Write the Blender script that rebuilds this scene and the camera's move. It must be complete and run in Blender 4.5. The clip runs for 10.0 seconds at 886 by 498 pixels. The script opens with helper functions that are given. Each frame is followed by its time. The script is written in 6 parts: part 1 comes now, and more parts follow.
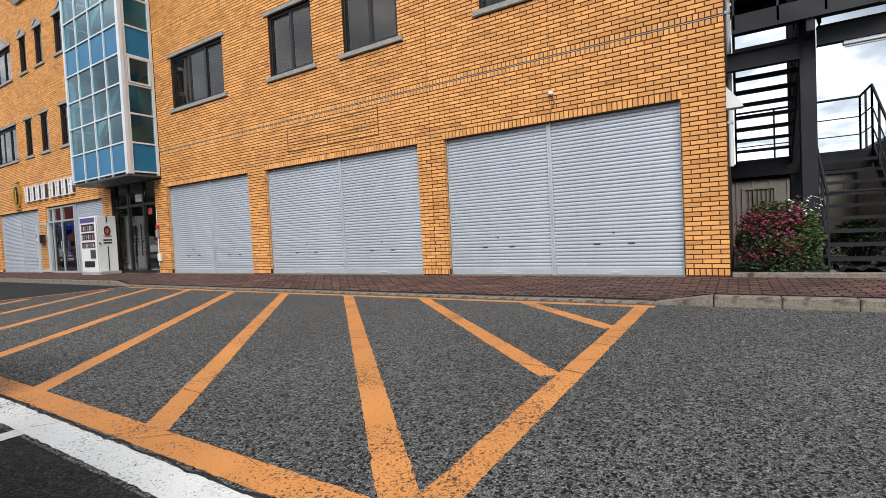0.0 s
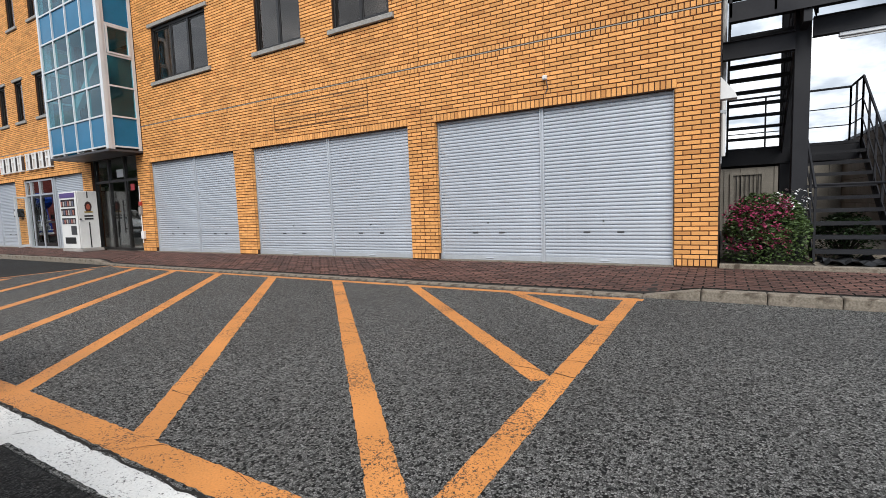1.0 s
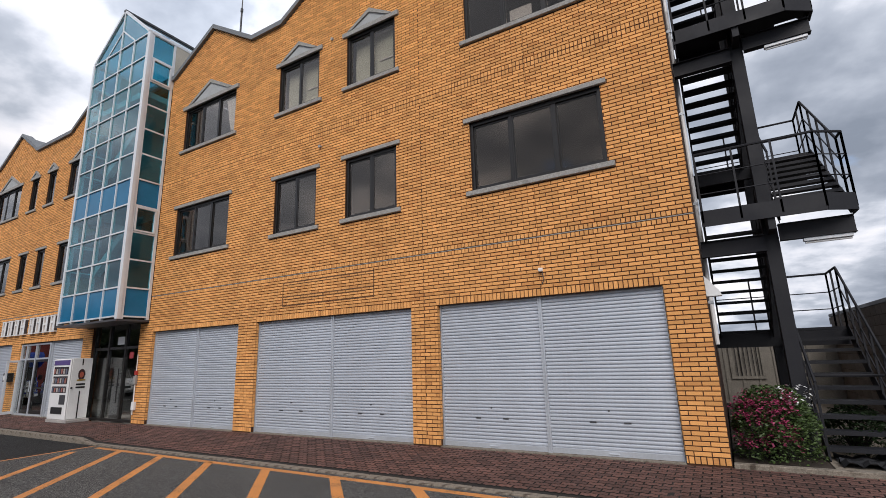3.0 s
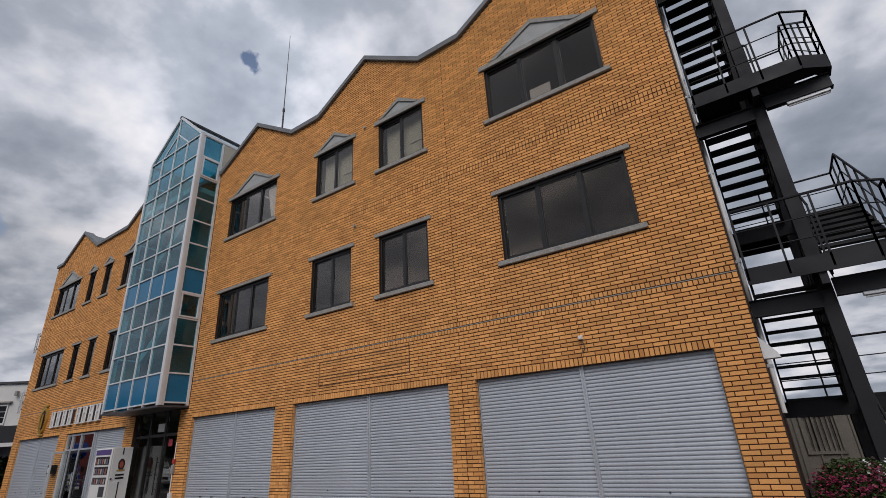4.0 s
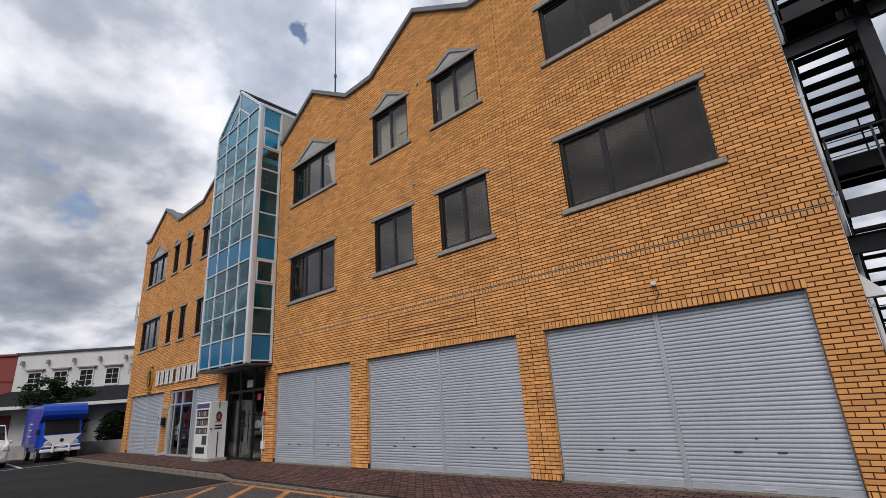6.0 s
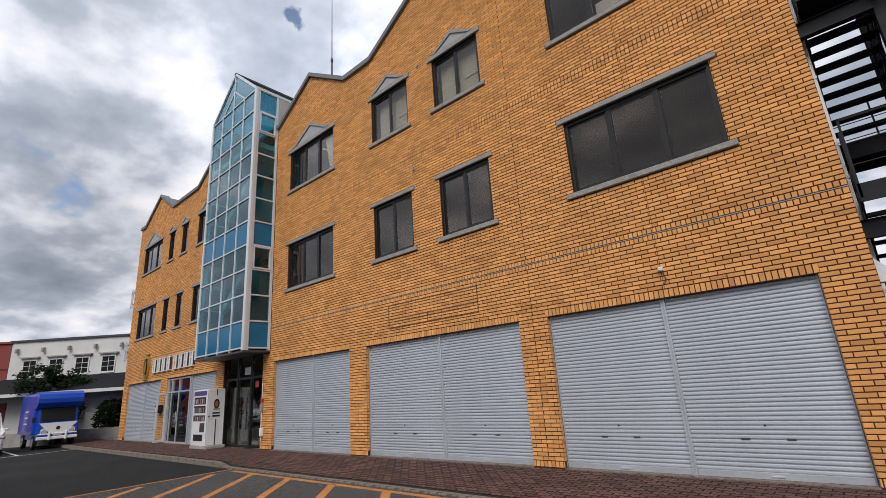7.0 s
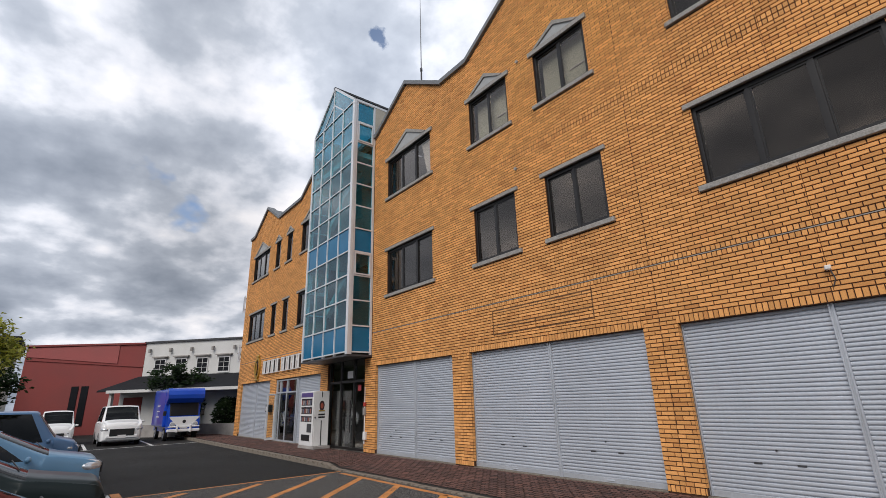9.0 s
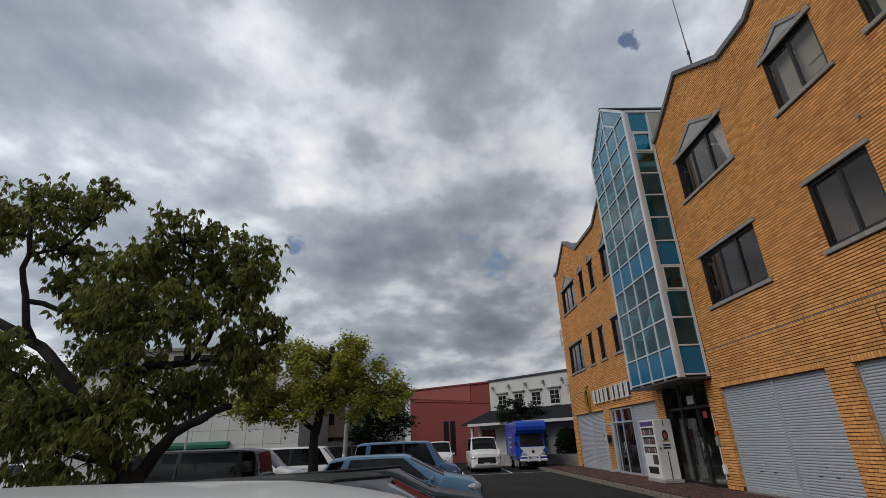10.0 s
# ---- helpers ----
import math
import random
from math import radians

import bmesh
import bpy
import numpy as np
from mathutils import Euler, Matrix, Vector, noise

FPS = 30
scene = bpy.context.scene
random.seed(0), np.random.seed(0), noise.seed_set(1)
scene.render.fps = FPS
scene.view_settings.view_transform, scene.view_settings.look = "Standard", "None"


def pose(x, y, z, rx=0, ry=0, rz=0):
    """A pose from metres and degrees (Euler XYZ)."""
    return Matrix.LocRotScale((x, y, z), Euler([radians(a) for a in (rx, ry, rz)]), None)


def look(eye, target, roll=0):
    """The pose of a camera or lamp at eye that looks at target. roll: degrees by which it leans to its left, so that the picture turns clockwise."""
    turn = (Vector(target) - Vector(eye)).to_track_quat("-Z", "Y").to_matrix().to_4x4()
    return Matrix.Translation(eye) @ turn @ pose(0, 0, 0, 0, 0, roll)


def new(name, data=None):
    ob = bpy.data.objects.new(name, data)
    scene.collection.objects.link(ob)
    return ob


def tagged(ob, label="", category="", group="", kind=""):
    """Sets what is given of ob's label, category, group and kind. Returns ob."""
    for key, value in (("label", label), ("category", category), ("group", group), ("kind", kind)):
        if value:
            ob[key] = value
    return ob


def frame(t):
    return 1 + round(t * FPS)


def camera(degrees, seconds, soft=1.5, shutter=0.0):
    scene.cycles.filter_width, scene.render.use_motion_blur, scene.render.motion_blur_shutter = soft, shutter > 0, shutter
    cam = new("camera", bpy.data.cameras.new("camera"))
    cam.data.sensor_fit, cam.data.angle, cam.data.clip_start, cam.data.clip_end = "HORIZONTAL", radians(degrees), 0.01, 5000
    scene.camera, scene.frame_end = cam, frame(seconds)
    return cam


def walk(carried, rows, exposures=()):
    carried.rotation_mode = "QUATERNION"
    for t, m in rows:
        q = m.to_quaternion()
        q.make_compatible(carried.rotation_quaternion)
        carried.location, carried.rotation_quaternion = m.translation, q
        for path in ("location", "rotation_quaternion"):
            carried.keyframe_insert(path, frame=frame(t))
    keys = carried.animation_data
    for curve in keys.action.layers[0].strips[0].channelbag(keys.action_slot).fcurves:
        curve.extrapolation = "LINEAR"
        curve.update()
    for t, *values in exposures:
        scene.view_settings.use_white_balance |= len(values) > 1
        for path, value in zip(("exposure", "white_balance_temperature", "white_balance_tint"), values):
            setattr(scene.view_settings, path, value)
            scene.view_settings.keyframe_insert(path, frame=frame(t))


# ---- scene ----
cam = camera(86.1, 10.0, soft=0.56)
PATH = [
    (0, (0.082, -8.009, 0.826), (-0.971, -6.31, 0.759), -2.8),
    (0.5, (0.076, -8.005, 0.831), (-0.97, -6.304, 0.718), -2.6),
    (1, (0.034, -7.977, 1.008), (-0.976, -6.26, 0.835), -2.0),
    (1.5, (0.056, -8.016, 1.34), (-0.945, -6.301, 1.1), -1.1),
    (2, (0.067, -8.113, 1.501), (-0.933, -6.385, 1.386), -0.3),
    (2.5, (0.046, -8.215, 1.594), (-0.924, -6.471, 1.73), -0.9),
    (3, (0.09, -8.249, 1.662), (-0.87, -6.551, 2.101), -1.9),
    (3.2, (0.094, -8.253, 1.686), (-0.872, -6.585, 2.22), -2.4),
    (4.3, (0.102, -8.18, 1.554), (-0.937, -6.659, 2.331), -3.9),
    (4.5, (0.109, -8.175, 1.547), (-0.949, -6.666, 2.325), -4.1),
    (5, (0.087, -8.173, 1.516), (-1.013, -6.678, 2.263), -4.0),
    (5.5, (0.057, -8.171, 1.511), (-1.117, -6.706, 2.2), -3.6),
    (6, (-0.032, -8.162, 1.495), (-1.287, -6.728, 2.101), -3.8),
    (7.5, (-0.426, -8.072, 1.491), (-1.664, -6.596, 2.03), -3.2),
    (8, (-0.647, -8.159, 1.5), (-1.838, -6.64, 2.024), -2.5),
    (8.5, (-0.783, -8.169, 1.491), (-2.008, -6.679, 2.019), -1.9),
    (9, (-0.908, -8.155, 1.528), (-2.394, -6.961, 2.134), -1.7),
    (9.5, (-0.93, -8.223, 1.525), (-2.659, -7.49, 2.212), -2.6),
    (10, (-0.85, -8.297, 1.468), (-2.7, -8.226, 2.224), -2.1),
]
walk(cam, [(t, look(eye, target, roll)) for t, eye, target, roll in PATH],
     exposures=[(0.0, 0.6, 6350, 10), (1.5, 0.6, 6350, 10), (2.5, 0.45, 6400, 12), (3.2, 0.0, 6400, 15), (4.3, -0.48, 6400, 15), (5.2, -0.28, 6400, 15), (6.0, -0.15, 6400, 15), (8.5, 0.12, 6450, 15), (9.0, 0.0, 6450, 14), (9.35, -0.45, 6450, 12), (9.6, -0.65, 6450, 12), (10.0, -0.68, 6450, 11)])

# ---- light ----
SUN_EL, SUN_AZ = radians(42), radians(152)
world = bpy.data.worlds.new("sky")
scene.world = world
world.use_nodes = True
wn, wl = world.node_tree.nodes, world.node_tree.links
wn.clear()


def wnode(kind, **values):
    n = wn.new(kind)
    for k, v in values.items():
        n.inputs[k].default_value = v
    return n


sky = wn.new("ShaderNodeTexSky")
sky.sky_type, sky.sun_disc, sky.sun_elevation, sky.sun_rotation = "NISHITA", False, SUN_EL, SUN_AZ
tc = wn.new("ShaderNodeTexCoord")
sep = wn.new("ShaderNodeSeparateXYZ")
wl.new(tc.outputs["Generated"], sep.inputs[0])
zmax = wn.new("ShaderNodeMath"); zmax.operation = "MAXIMUM"; zmax.inputs[1].default_value = 0.0
wl.new(sep.outputs["Z"], zmax.inputs[0])
zadd = wn.new("ShaderNodeMath"); zadd.operation = "ADD"; zadd.inputs[1].default_value = 0.3
wl.new(zmax.outputs[0], zadd.inputs[0])
inv = wn.new("ShaderNodeMath"); inv.operation = "DIVIDE"; inv.inputs[0].default_value = 1.0
wl.new(zadd.outputs[0], inv.inputs[1])
flat = wn.new("ShaderNodeVectorMath"); flat.operation = "SCALE"
wl.new(tc.outputs["Generated"], flat.inputs[0])
wl.new(inv.outputs[0], flat.inputs["Scale"])
stretch = wn.new("ShaderNodeMapping")
stretch.inputs["Scale"].default_value = (1.0, 1.0, 0.35)
stretch.inputs["Location"].default_value = (3.1, 1.7, 0.4)
wl.new(flat.outputs[0], stretch.inputs[0])
big = wnode("ShaderNodeTexNoise", Scale=1.7, Detail=4.0, Roughness=0.5, Distortion=0.0)
fine = wnode("ShaderNodeTexNoise", Scale=4.4, Detail=6.0, Roughness=0.52, Distortion=0.0)
for n in (big, fine):
    wl.new(stretch.outputs[0], n.inputs["Vector"])
blend = wn.new("ShaderNodeMix"); blend.inputs[0].default_value = 0.44
wl.new(big.outputs[0], blend.inputs[2]); wl.new(fine.outputs[0], blend.inputs[3])
ramp = wn.new("ShaderNodeValToRGB")
wl.new(blend.outputs[0], ramp.inputs[0])
e = ramp.color_ramp.elements
e[0].position, e[0].color = 0.38, (0.235, 0.275, 0.33, 1)
e[1].position, e[1].color = 0.635, (1.0, 1.0, 1.0, 1)
for p, c in ((0.46, (0.335, 0.38, 0.44, 1)), (0.525, (0.475, 0.525, 0.585, 1)), (0.57, (0.72, 0.76, 0.81, 1))):
    el = e.new(p); el.color = c
cloud = wnode("ShaderNodeBackground", Strength=1.07)


def wmath(op, a, b):
    m = wn.new("ShaderNodeMath"); m.operation = op
    for i, v in enumerate((a, b)):
        if isinstance(v, float):
            m.inputs[i].default_value = v
        else:
            wl.new(v, m.inputs[i])
    return m.outputs[0]


def nearness(towards, degrees, ragged=0.0):
    """1 in one direction of the sky, easing to 0 at so many degrees from it."""
    d = wn.new("ShaderNodeVectorMath"); d.operation = "DISTANCE"
    d.inputs[1].default_value = Vector(towards).normalized()
    wl.new(tc.outputs["Generated"], d.inputs[0])
    far = d.outputs["Value"]
    if ragged:
        rag = wnode("ShaderNodeTexNoise", Scale=26.0, Detail=5.0, Roughness=0.6)
        wl.new(tc.outputs["Generated"], rag.inputs["Vector"])
        far = wmath("ADD", far, wmath("MULTIPLY", wmath("SUBTRACT", rag.outputs[0], 0.5), ragged))
    r = wn.new("ShaderNodeMapRange"); r.interpolation_type = "SMOOTHSTEP"
    r.inputs[1].default_value, r.inputs[2].default_value = 0.0 if not ragged else radians(degrees) * 0.5, radians(degrees)
    r.inputs[3].default_value, r.inputs[4].default_value = 1.0, 0.0
    wl.new(far, r.inputs[0])
    return r.outputs[0]


bank = wmath("ADD", 1.0, 0.0)
for towards, degrees, gain in (((-0.665, 0.412, 0.623), 20, 0.42), ((-0.94, 0.185, 0.28), 15, -0.26), ((-0.62, -0.62, 0.48), 48, 0.7), ((0.19, 0.97, 0.1), 20, -0.1)):
    bank = wmath("ADD", bank, wmath("MULTIPLY", nearness(towards, degrees), gain))
wl.new(wmath("MULTIPLY", bank, 1.07), cloud.inputs["Strength"])
wl.new(ramp.outputs[0], cloud.inputs[0])
clear = wnode("ShaderNodeBackground", Strength=0.15)
wl.new(sky.outputs[0], clear.inputs[0])
hole = wn.new("ShaderNodeMapRange")
hole.inputs[1].default_value, hole.inputs[2].default_value = 0.655, 0.69
hole.inputs[3].default_value, hole.inputs[4].default_value = 1.0, 0.15
cover = wnode("ShaderNodeTexNoise", Scale=1.9, Detail=5.0, Roughness=0.5)
wl.new(stretch.outputs[0], cover.inputs["Vector"])
wl.new(cover.outputs[0], hole.inputs[0])
mixsky = wn.new("ShaderNodeMixShader")
lid = hole.outputs[0]
for towards, degrees in (((-0.646, 0.378, 0.664), 1.05), ((-0.889, -0.264, 0.374), 1.25)):
    lid = wmath("MULTIPLY", lid, wmath("SUBTRACT", 1.0, wmath("MULTIPLY", nearness(towards, degrees, 0.06), 0.88)))
wl.new(lid, mixsky.inputs[0]); wl.new(clear.outputs[0], mixsky.inputs[1]); wl.new(cloud.outputs[0], mixsky.inputs[2])
wout = wn.new("ShaderNodeOutputWorld")
wl.new(mixsky.outputs[0], wout.inputs[0])

sun = new("sun", bpy.data.lights.new("sun", "SUN"))
sun.data.energy, sun.data.angle, sun.data.color = 2.15, radians(38), (1.0, 0.95, 0.87)
sun.matrix_world = look((math.sin(SUN_AZ) * math.cos(SUN_EL) * 50, math.cos(SUN_AZ) * math.cos(SUN_EL) * 50, math.sin(SUN_EL) * 50), (0, 0, 0))


# ---- materials ----
def mat(name, color, rough=0.6, metal=0.0, grain=40.0, amount=0.12, patch=1.3, patch_amount=0.12, bump=0.0, bump_scale=60.0,
        vary="", vary_amount=0.0, tint=None, tint_amount=0.0, spec=0.5, coat=0.0):
    m = bpy.data.materials.new(name)
    m.use_nodes = True
    n, l = m.node_tree.nodes, m.node_tree.links
    b = n["Principled BSDF"]
    b.inputs["Roughness"].default_value, b.inputs["Metallic"].default_value = rough, metal
    b.inputs["Specular IOR Level"].default_value, b.inputs["Coat Weight"].default_value = spec, coat
    co = n.new("ShaderNodeTexCoord")
    total = None

    def wave(scale, amt, detail=4.0):
        t = n.new("ShaderNodeTexNoise")
        t.inputs["Scale"].default_value, t.inputs["Detail"].default_value = scale, detail
        l.new(co.outputs["Object"], t.inputs["Vector"])
        r = n.new("ShaderNodeMapRange")
        r.inputs[1].default_value, r.inputs[2].default_value = 0.3, 0.7
        r.inputs[3].default_value, r.inputs[4].default_value = 1 - amt, 1 + amt
        l.new(t.outputs[0], r.inputs[0])
        return r.outputs[0], t.outputs[0]

    def times(a, c):
        if a is None:
            return c
        k = n.new("ShaderNodeMath"); k.operation = "MULTIPLY"
        l.new(a, k.inputs[0]); l.new(c, k.inputs[1])
        return k.outputs[0]

    grain_raw = patch_raw = None
    if amount:
        g, grain_raw = wave(grain, amount)
        total = times(total, g)
    if patch_amount:
        g, patch_raw = wave(patch, patch_amount, 6.0)
        total = times(total, g)
    ran = None
    if vary:
        if vary == "object":
            ran = n.new("ShaderNodeObjectInfo").outputs["Random"]
        else:
            ran = n.new("ShaderNodeNewGeometry").outputs["Random Per Island"]
        r = n.new("ShaderNodeMapRange")
        r.inputs[3].default_value, r.inputs[4].default_value = 1 - vary_amount, 1 + vary_amount
        l.new(ran, r.inputs[0])
        total = times(total, r.outputs[0])
    rgb = n.new("ShaderNodeRGB")
    rgb.outputs[0].default_value = (*color, 1)
    out = rgb.outputs[0]
    if tint:
        mx = n.new("ShaderNodeMix"); mx.data_type = "RGBA"
        mx.inputs[7].default_value = (*tint, 1)
        l.new(out, mx.inputs[6])
        f = n.new("ShaderNodeMapRange")
        f.inputs[4].default_value = tint_amount
        if ran is not None:
            f.inputs[1].default_value, f.inputs[2].default_value = 0.8, 0.98
            wob = n.new("ShaderNodeMath"); wob.operation = "FRACT"
            sc = n.new("ShaderNodeMath"); sc.operation = "MULTIPLY"; sc.inputs[1].default_value = 7.3
            l.new(ran, sc.inputs[0]); l.new(sc.outputs[0], wob.inputs[0]); l.new(wob.outputs[0], f.inputs[0])
        else:
            f.inputs[1].default_value, f.inputs[2].default_value = 0.5, 0.68
            l.new(patch_raw, f.inputs[0])
        l.new(f.outputs[0], mx.inputs[0])
        out = mx.outputs[2]
    if total is not None:
        v = n.new("ShaderNodeVectorMath"); v.operation = "SCALE"
        l.new(out, v.inputs[0]); l.new(total, v.inputs["Scale"])
        out = v.outputs[0]
    l.new(out, b.inputs["Base Color"])
    if patch_raw is not None and rough > 0.15:
        r = n.new("ShaderNodeMapRange")
        r.inputs[1].default_value, r.inputs[2].default_value = 0.3, 0.7
        r.inputs[3].default_value, r.inputs[4].default_value = rough * 0.85, min(1.0, rough * 1.15)
        l.new(patch_raw, r.inputs[0]); l.new(r.outputs[0], b.inputs["Roughness"])
    if bump:
        t = n.new("ShaderNodeTexNoise")
        t.inputs["Scale"].default_value, t.inputs["Detail"].default_value = bump_scale, 5.0
        l.new(co.outputs["Object"], t.inputs["Vector"])
        k = n.new("ShaderNodeBump")
        k.inputs["Strength"].default_value, k.inputs["Distance"].default_value = bump, 0.01
        l.new(t.outputs[0], k.inputs["Height"]); l.new(k.outputs[0], b.inputs["Normal"])
    return m


def glass(name, color, rough=0.0, ior=1.5, sheen=(1.0, 1.0, 1.0)):
    m = bpy.data.materials.new(name)
    m.use_nodes = True
    b = m.node_tree.nodes["Principled BSDF"]
    b.inputs["Base Color"].default_value = (*color, 1)
    b.inputs["Specular Tint"].default_value = (*sheen, 1)
    b.inputs["Transmission Weight"].default_value, b.inputs["Roughness"].default_value, b.inputs["IOR"].default_value = 1.0, rough, ior
    return m


def pits(n, l, scale):
    """A mask of small sharp pits between stones, at two sizes."""
    co = n.new("ShaderNodeTexCoord")
    out = []
    for k, w in ((1.0, 0.72), (0.4, 0.78)):
        t = n.new("ShaderNodeTexNoise")
        t.inputs["Scale"].default_value, t.inputs["Detail"].default_value, t.inputs["Roughness"].default_value = scale * k, 3.0, 0.6
        l.new(co.outputs["Object"], t.inputs["Vector"])
        m = n.new("ShaderNodeMath"); m.operation = "MULTIPLY"; m.inputs[1].default_value = w / 1.5
        l.new(t.outputs[0], m.inputs[0])
        out.append(m.outputs[0])
    add = n.new("ShaderNodeMath"); add.operation = "ADD"
    l.new(out[0], add.inputs[0]); l.new(out[1], add.inputs[1])
    return add.outputs[0]


def asphalt(name, stone, pit, scale, bump, spread=0.75, spec=0.12):
    """Stone chips of uneven brightness, each its own cell, with dark pits between them."""
    m = mat(name, stone, 0.92, grain=scale * 0.28, amount=0.3, patch=0.45, patch_amount=0.16, bump=0, spec=spec)
    n, l = m.node_tree.nodes, m.node_tree.links
    b = n["Principled BSDF"]
    old = b.inputs["Base Color"].links[0].from_socket
    co = n.new("ShaderNodeTexCoord")
    cell, gap = n.new("ShaderNodeTexVoronoi"), n.new("ShaderNodeTexVoronoi")
    gap.feature = "DISTANCE_TO_EDGE"
    for v in (cell, gap):
        v.inputs["Scale"].default_value = scale
        l.new(co.outputs["Object"], v.inputs["Vector"])
    sep = n.new("ShaderNodeSeparateColor")
    l.new(cell.outputs["Color"], sep.inputs[0])
    shade = n.new("ShaderNodeMapRange")
    shade.inputs[3].default_value, shade.inputs[4].default_value = 1 - spread, 1 + spread
    l.new(sep.outputs[0], shade.inputs[0])
    chip = n.new("ShaderNodeVectorMath"); chip.operation = "SCALE"
    l.new(old, chip.inputs[0]); l.new(shade.outputs[0], chip.inputs["Scale"])
    # some chips are missing, and the gaps between chips are dark
    there = n.new("ShaderNodeMapRange"); there.inputs[1].default_value, there.inputs[2].default_value = 0.12, 0.26
    l.new(sep.outputs[1], there.inputs[0])
    rim = n.new("ShaderNodeMapRange"); rim.inputs[1].default_value, rim.inputs[2].default_value = 0.03, 0.14
    l.new(gap.outputs["Distance"], rim.inputs[0])
    mask = n.new("ShaderNodeMath"); mask.operation = "MULTIPLY"
    l.new(there.outputs[0], mask.inputs[0]); l.new(rim.outputs[0], mask.inputs[1])
    mx = n.new("ShaderNodeMix"); mx.data_type = "RGBA"; mx.inputs[6].default_value = (*pit, 1)
    l.new(mask.outputs[0], mx.inputs[0]); l.new(chip.outputs[0], mx.inputs[7]); l.new(mx.outputs[2], b.inputs["Base Color"])
    k = n.new("ShaderNodeBump"); k.inputs["Strength"].default_value, k.inputs["Distance"].default_value = bump, 0.006
    l.new(mask.outputs[0], k.inputs["Height"]); l.new(k.outputs[0], b.inputs["Normal"])
    return m


def worn_paint(name, color, under, wear):
    """Road paint with chipped gaps that show the asphalt."""
    m = mat(name, color, 0.7, grain=90, amount=0.1, patch=1.6, patch_amount=0.12, bump=0.35, bump_scale=70)
    n, l = m.node_tree.nodes, m.node_tree.links
    b = n["Principled BSDF"]
    old = b.inputs["Base Color"].links[0].from_socket
    co = n.new("ShaderNodeTexCoord")
    t = n.new("ShaderNodeTexNoise"); t.inputs["Scale"].default_value, t.inputs["Detail"].default_value = 2.6, 4.0
    l.new(co.outputs["Object"], t.inputs["Vector"])
    k = n.new("ShaderNodeMath"); k.operation = "MULTIPLY_ADD"; k.inputs[1].default_value = -0.3
    l.new(t.outputs[0], k.inputs[0]); l.new(pits(n, l, 175.0), k.inputs[2])
    low = wear - 0.15
    f = n.new("ShaderNodeMapRange"); f.inputs[1].default_value, f.inputs[2].default_value = low + 0.015, low - 0.015
    l.new(k.outputs[0], f.inputs[0])
    mx = n.new("ShaderNodeMix"); mx.data_type = "RGBA"; mx.inputs[7].default_value = (*under, 1)
    l.new(f.outputs[0], mx.inputs[0]); l.new(old, mx.inputs[6]); l.new(mx.outputs[2], b.inputs["Base Color"])
    return m


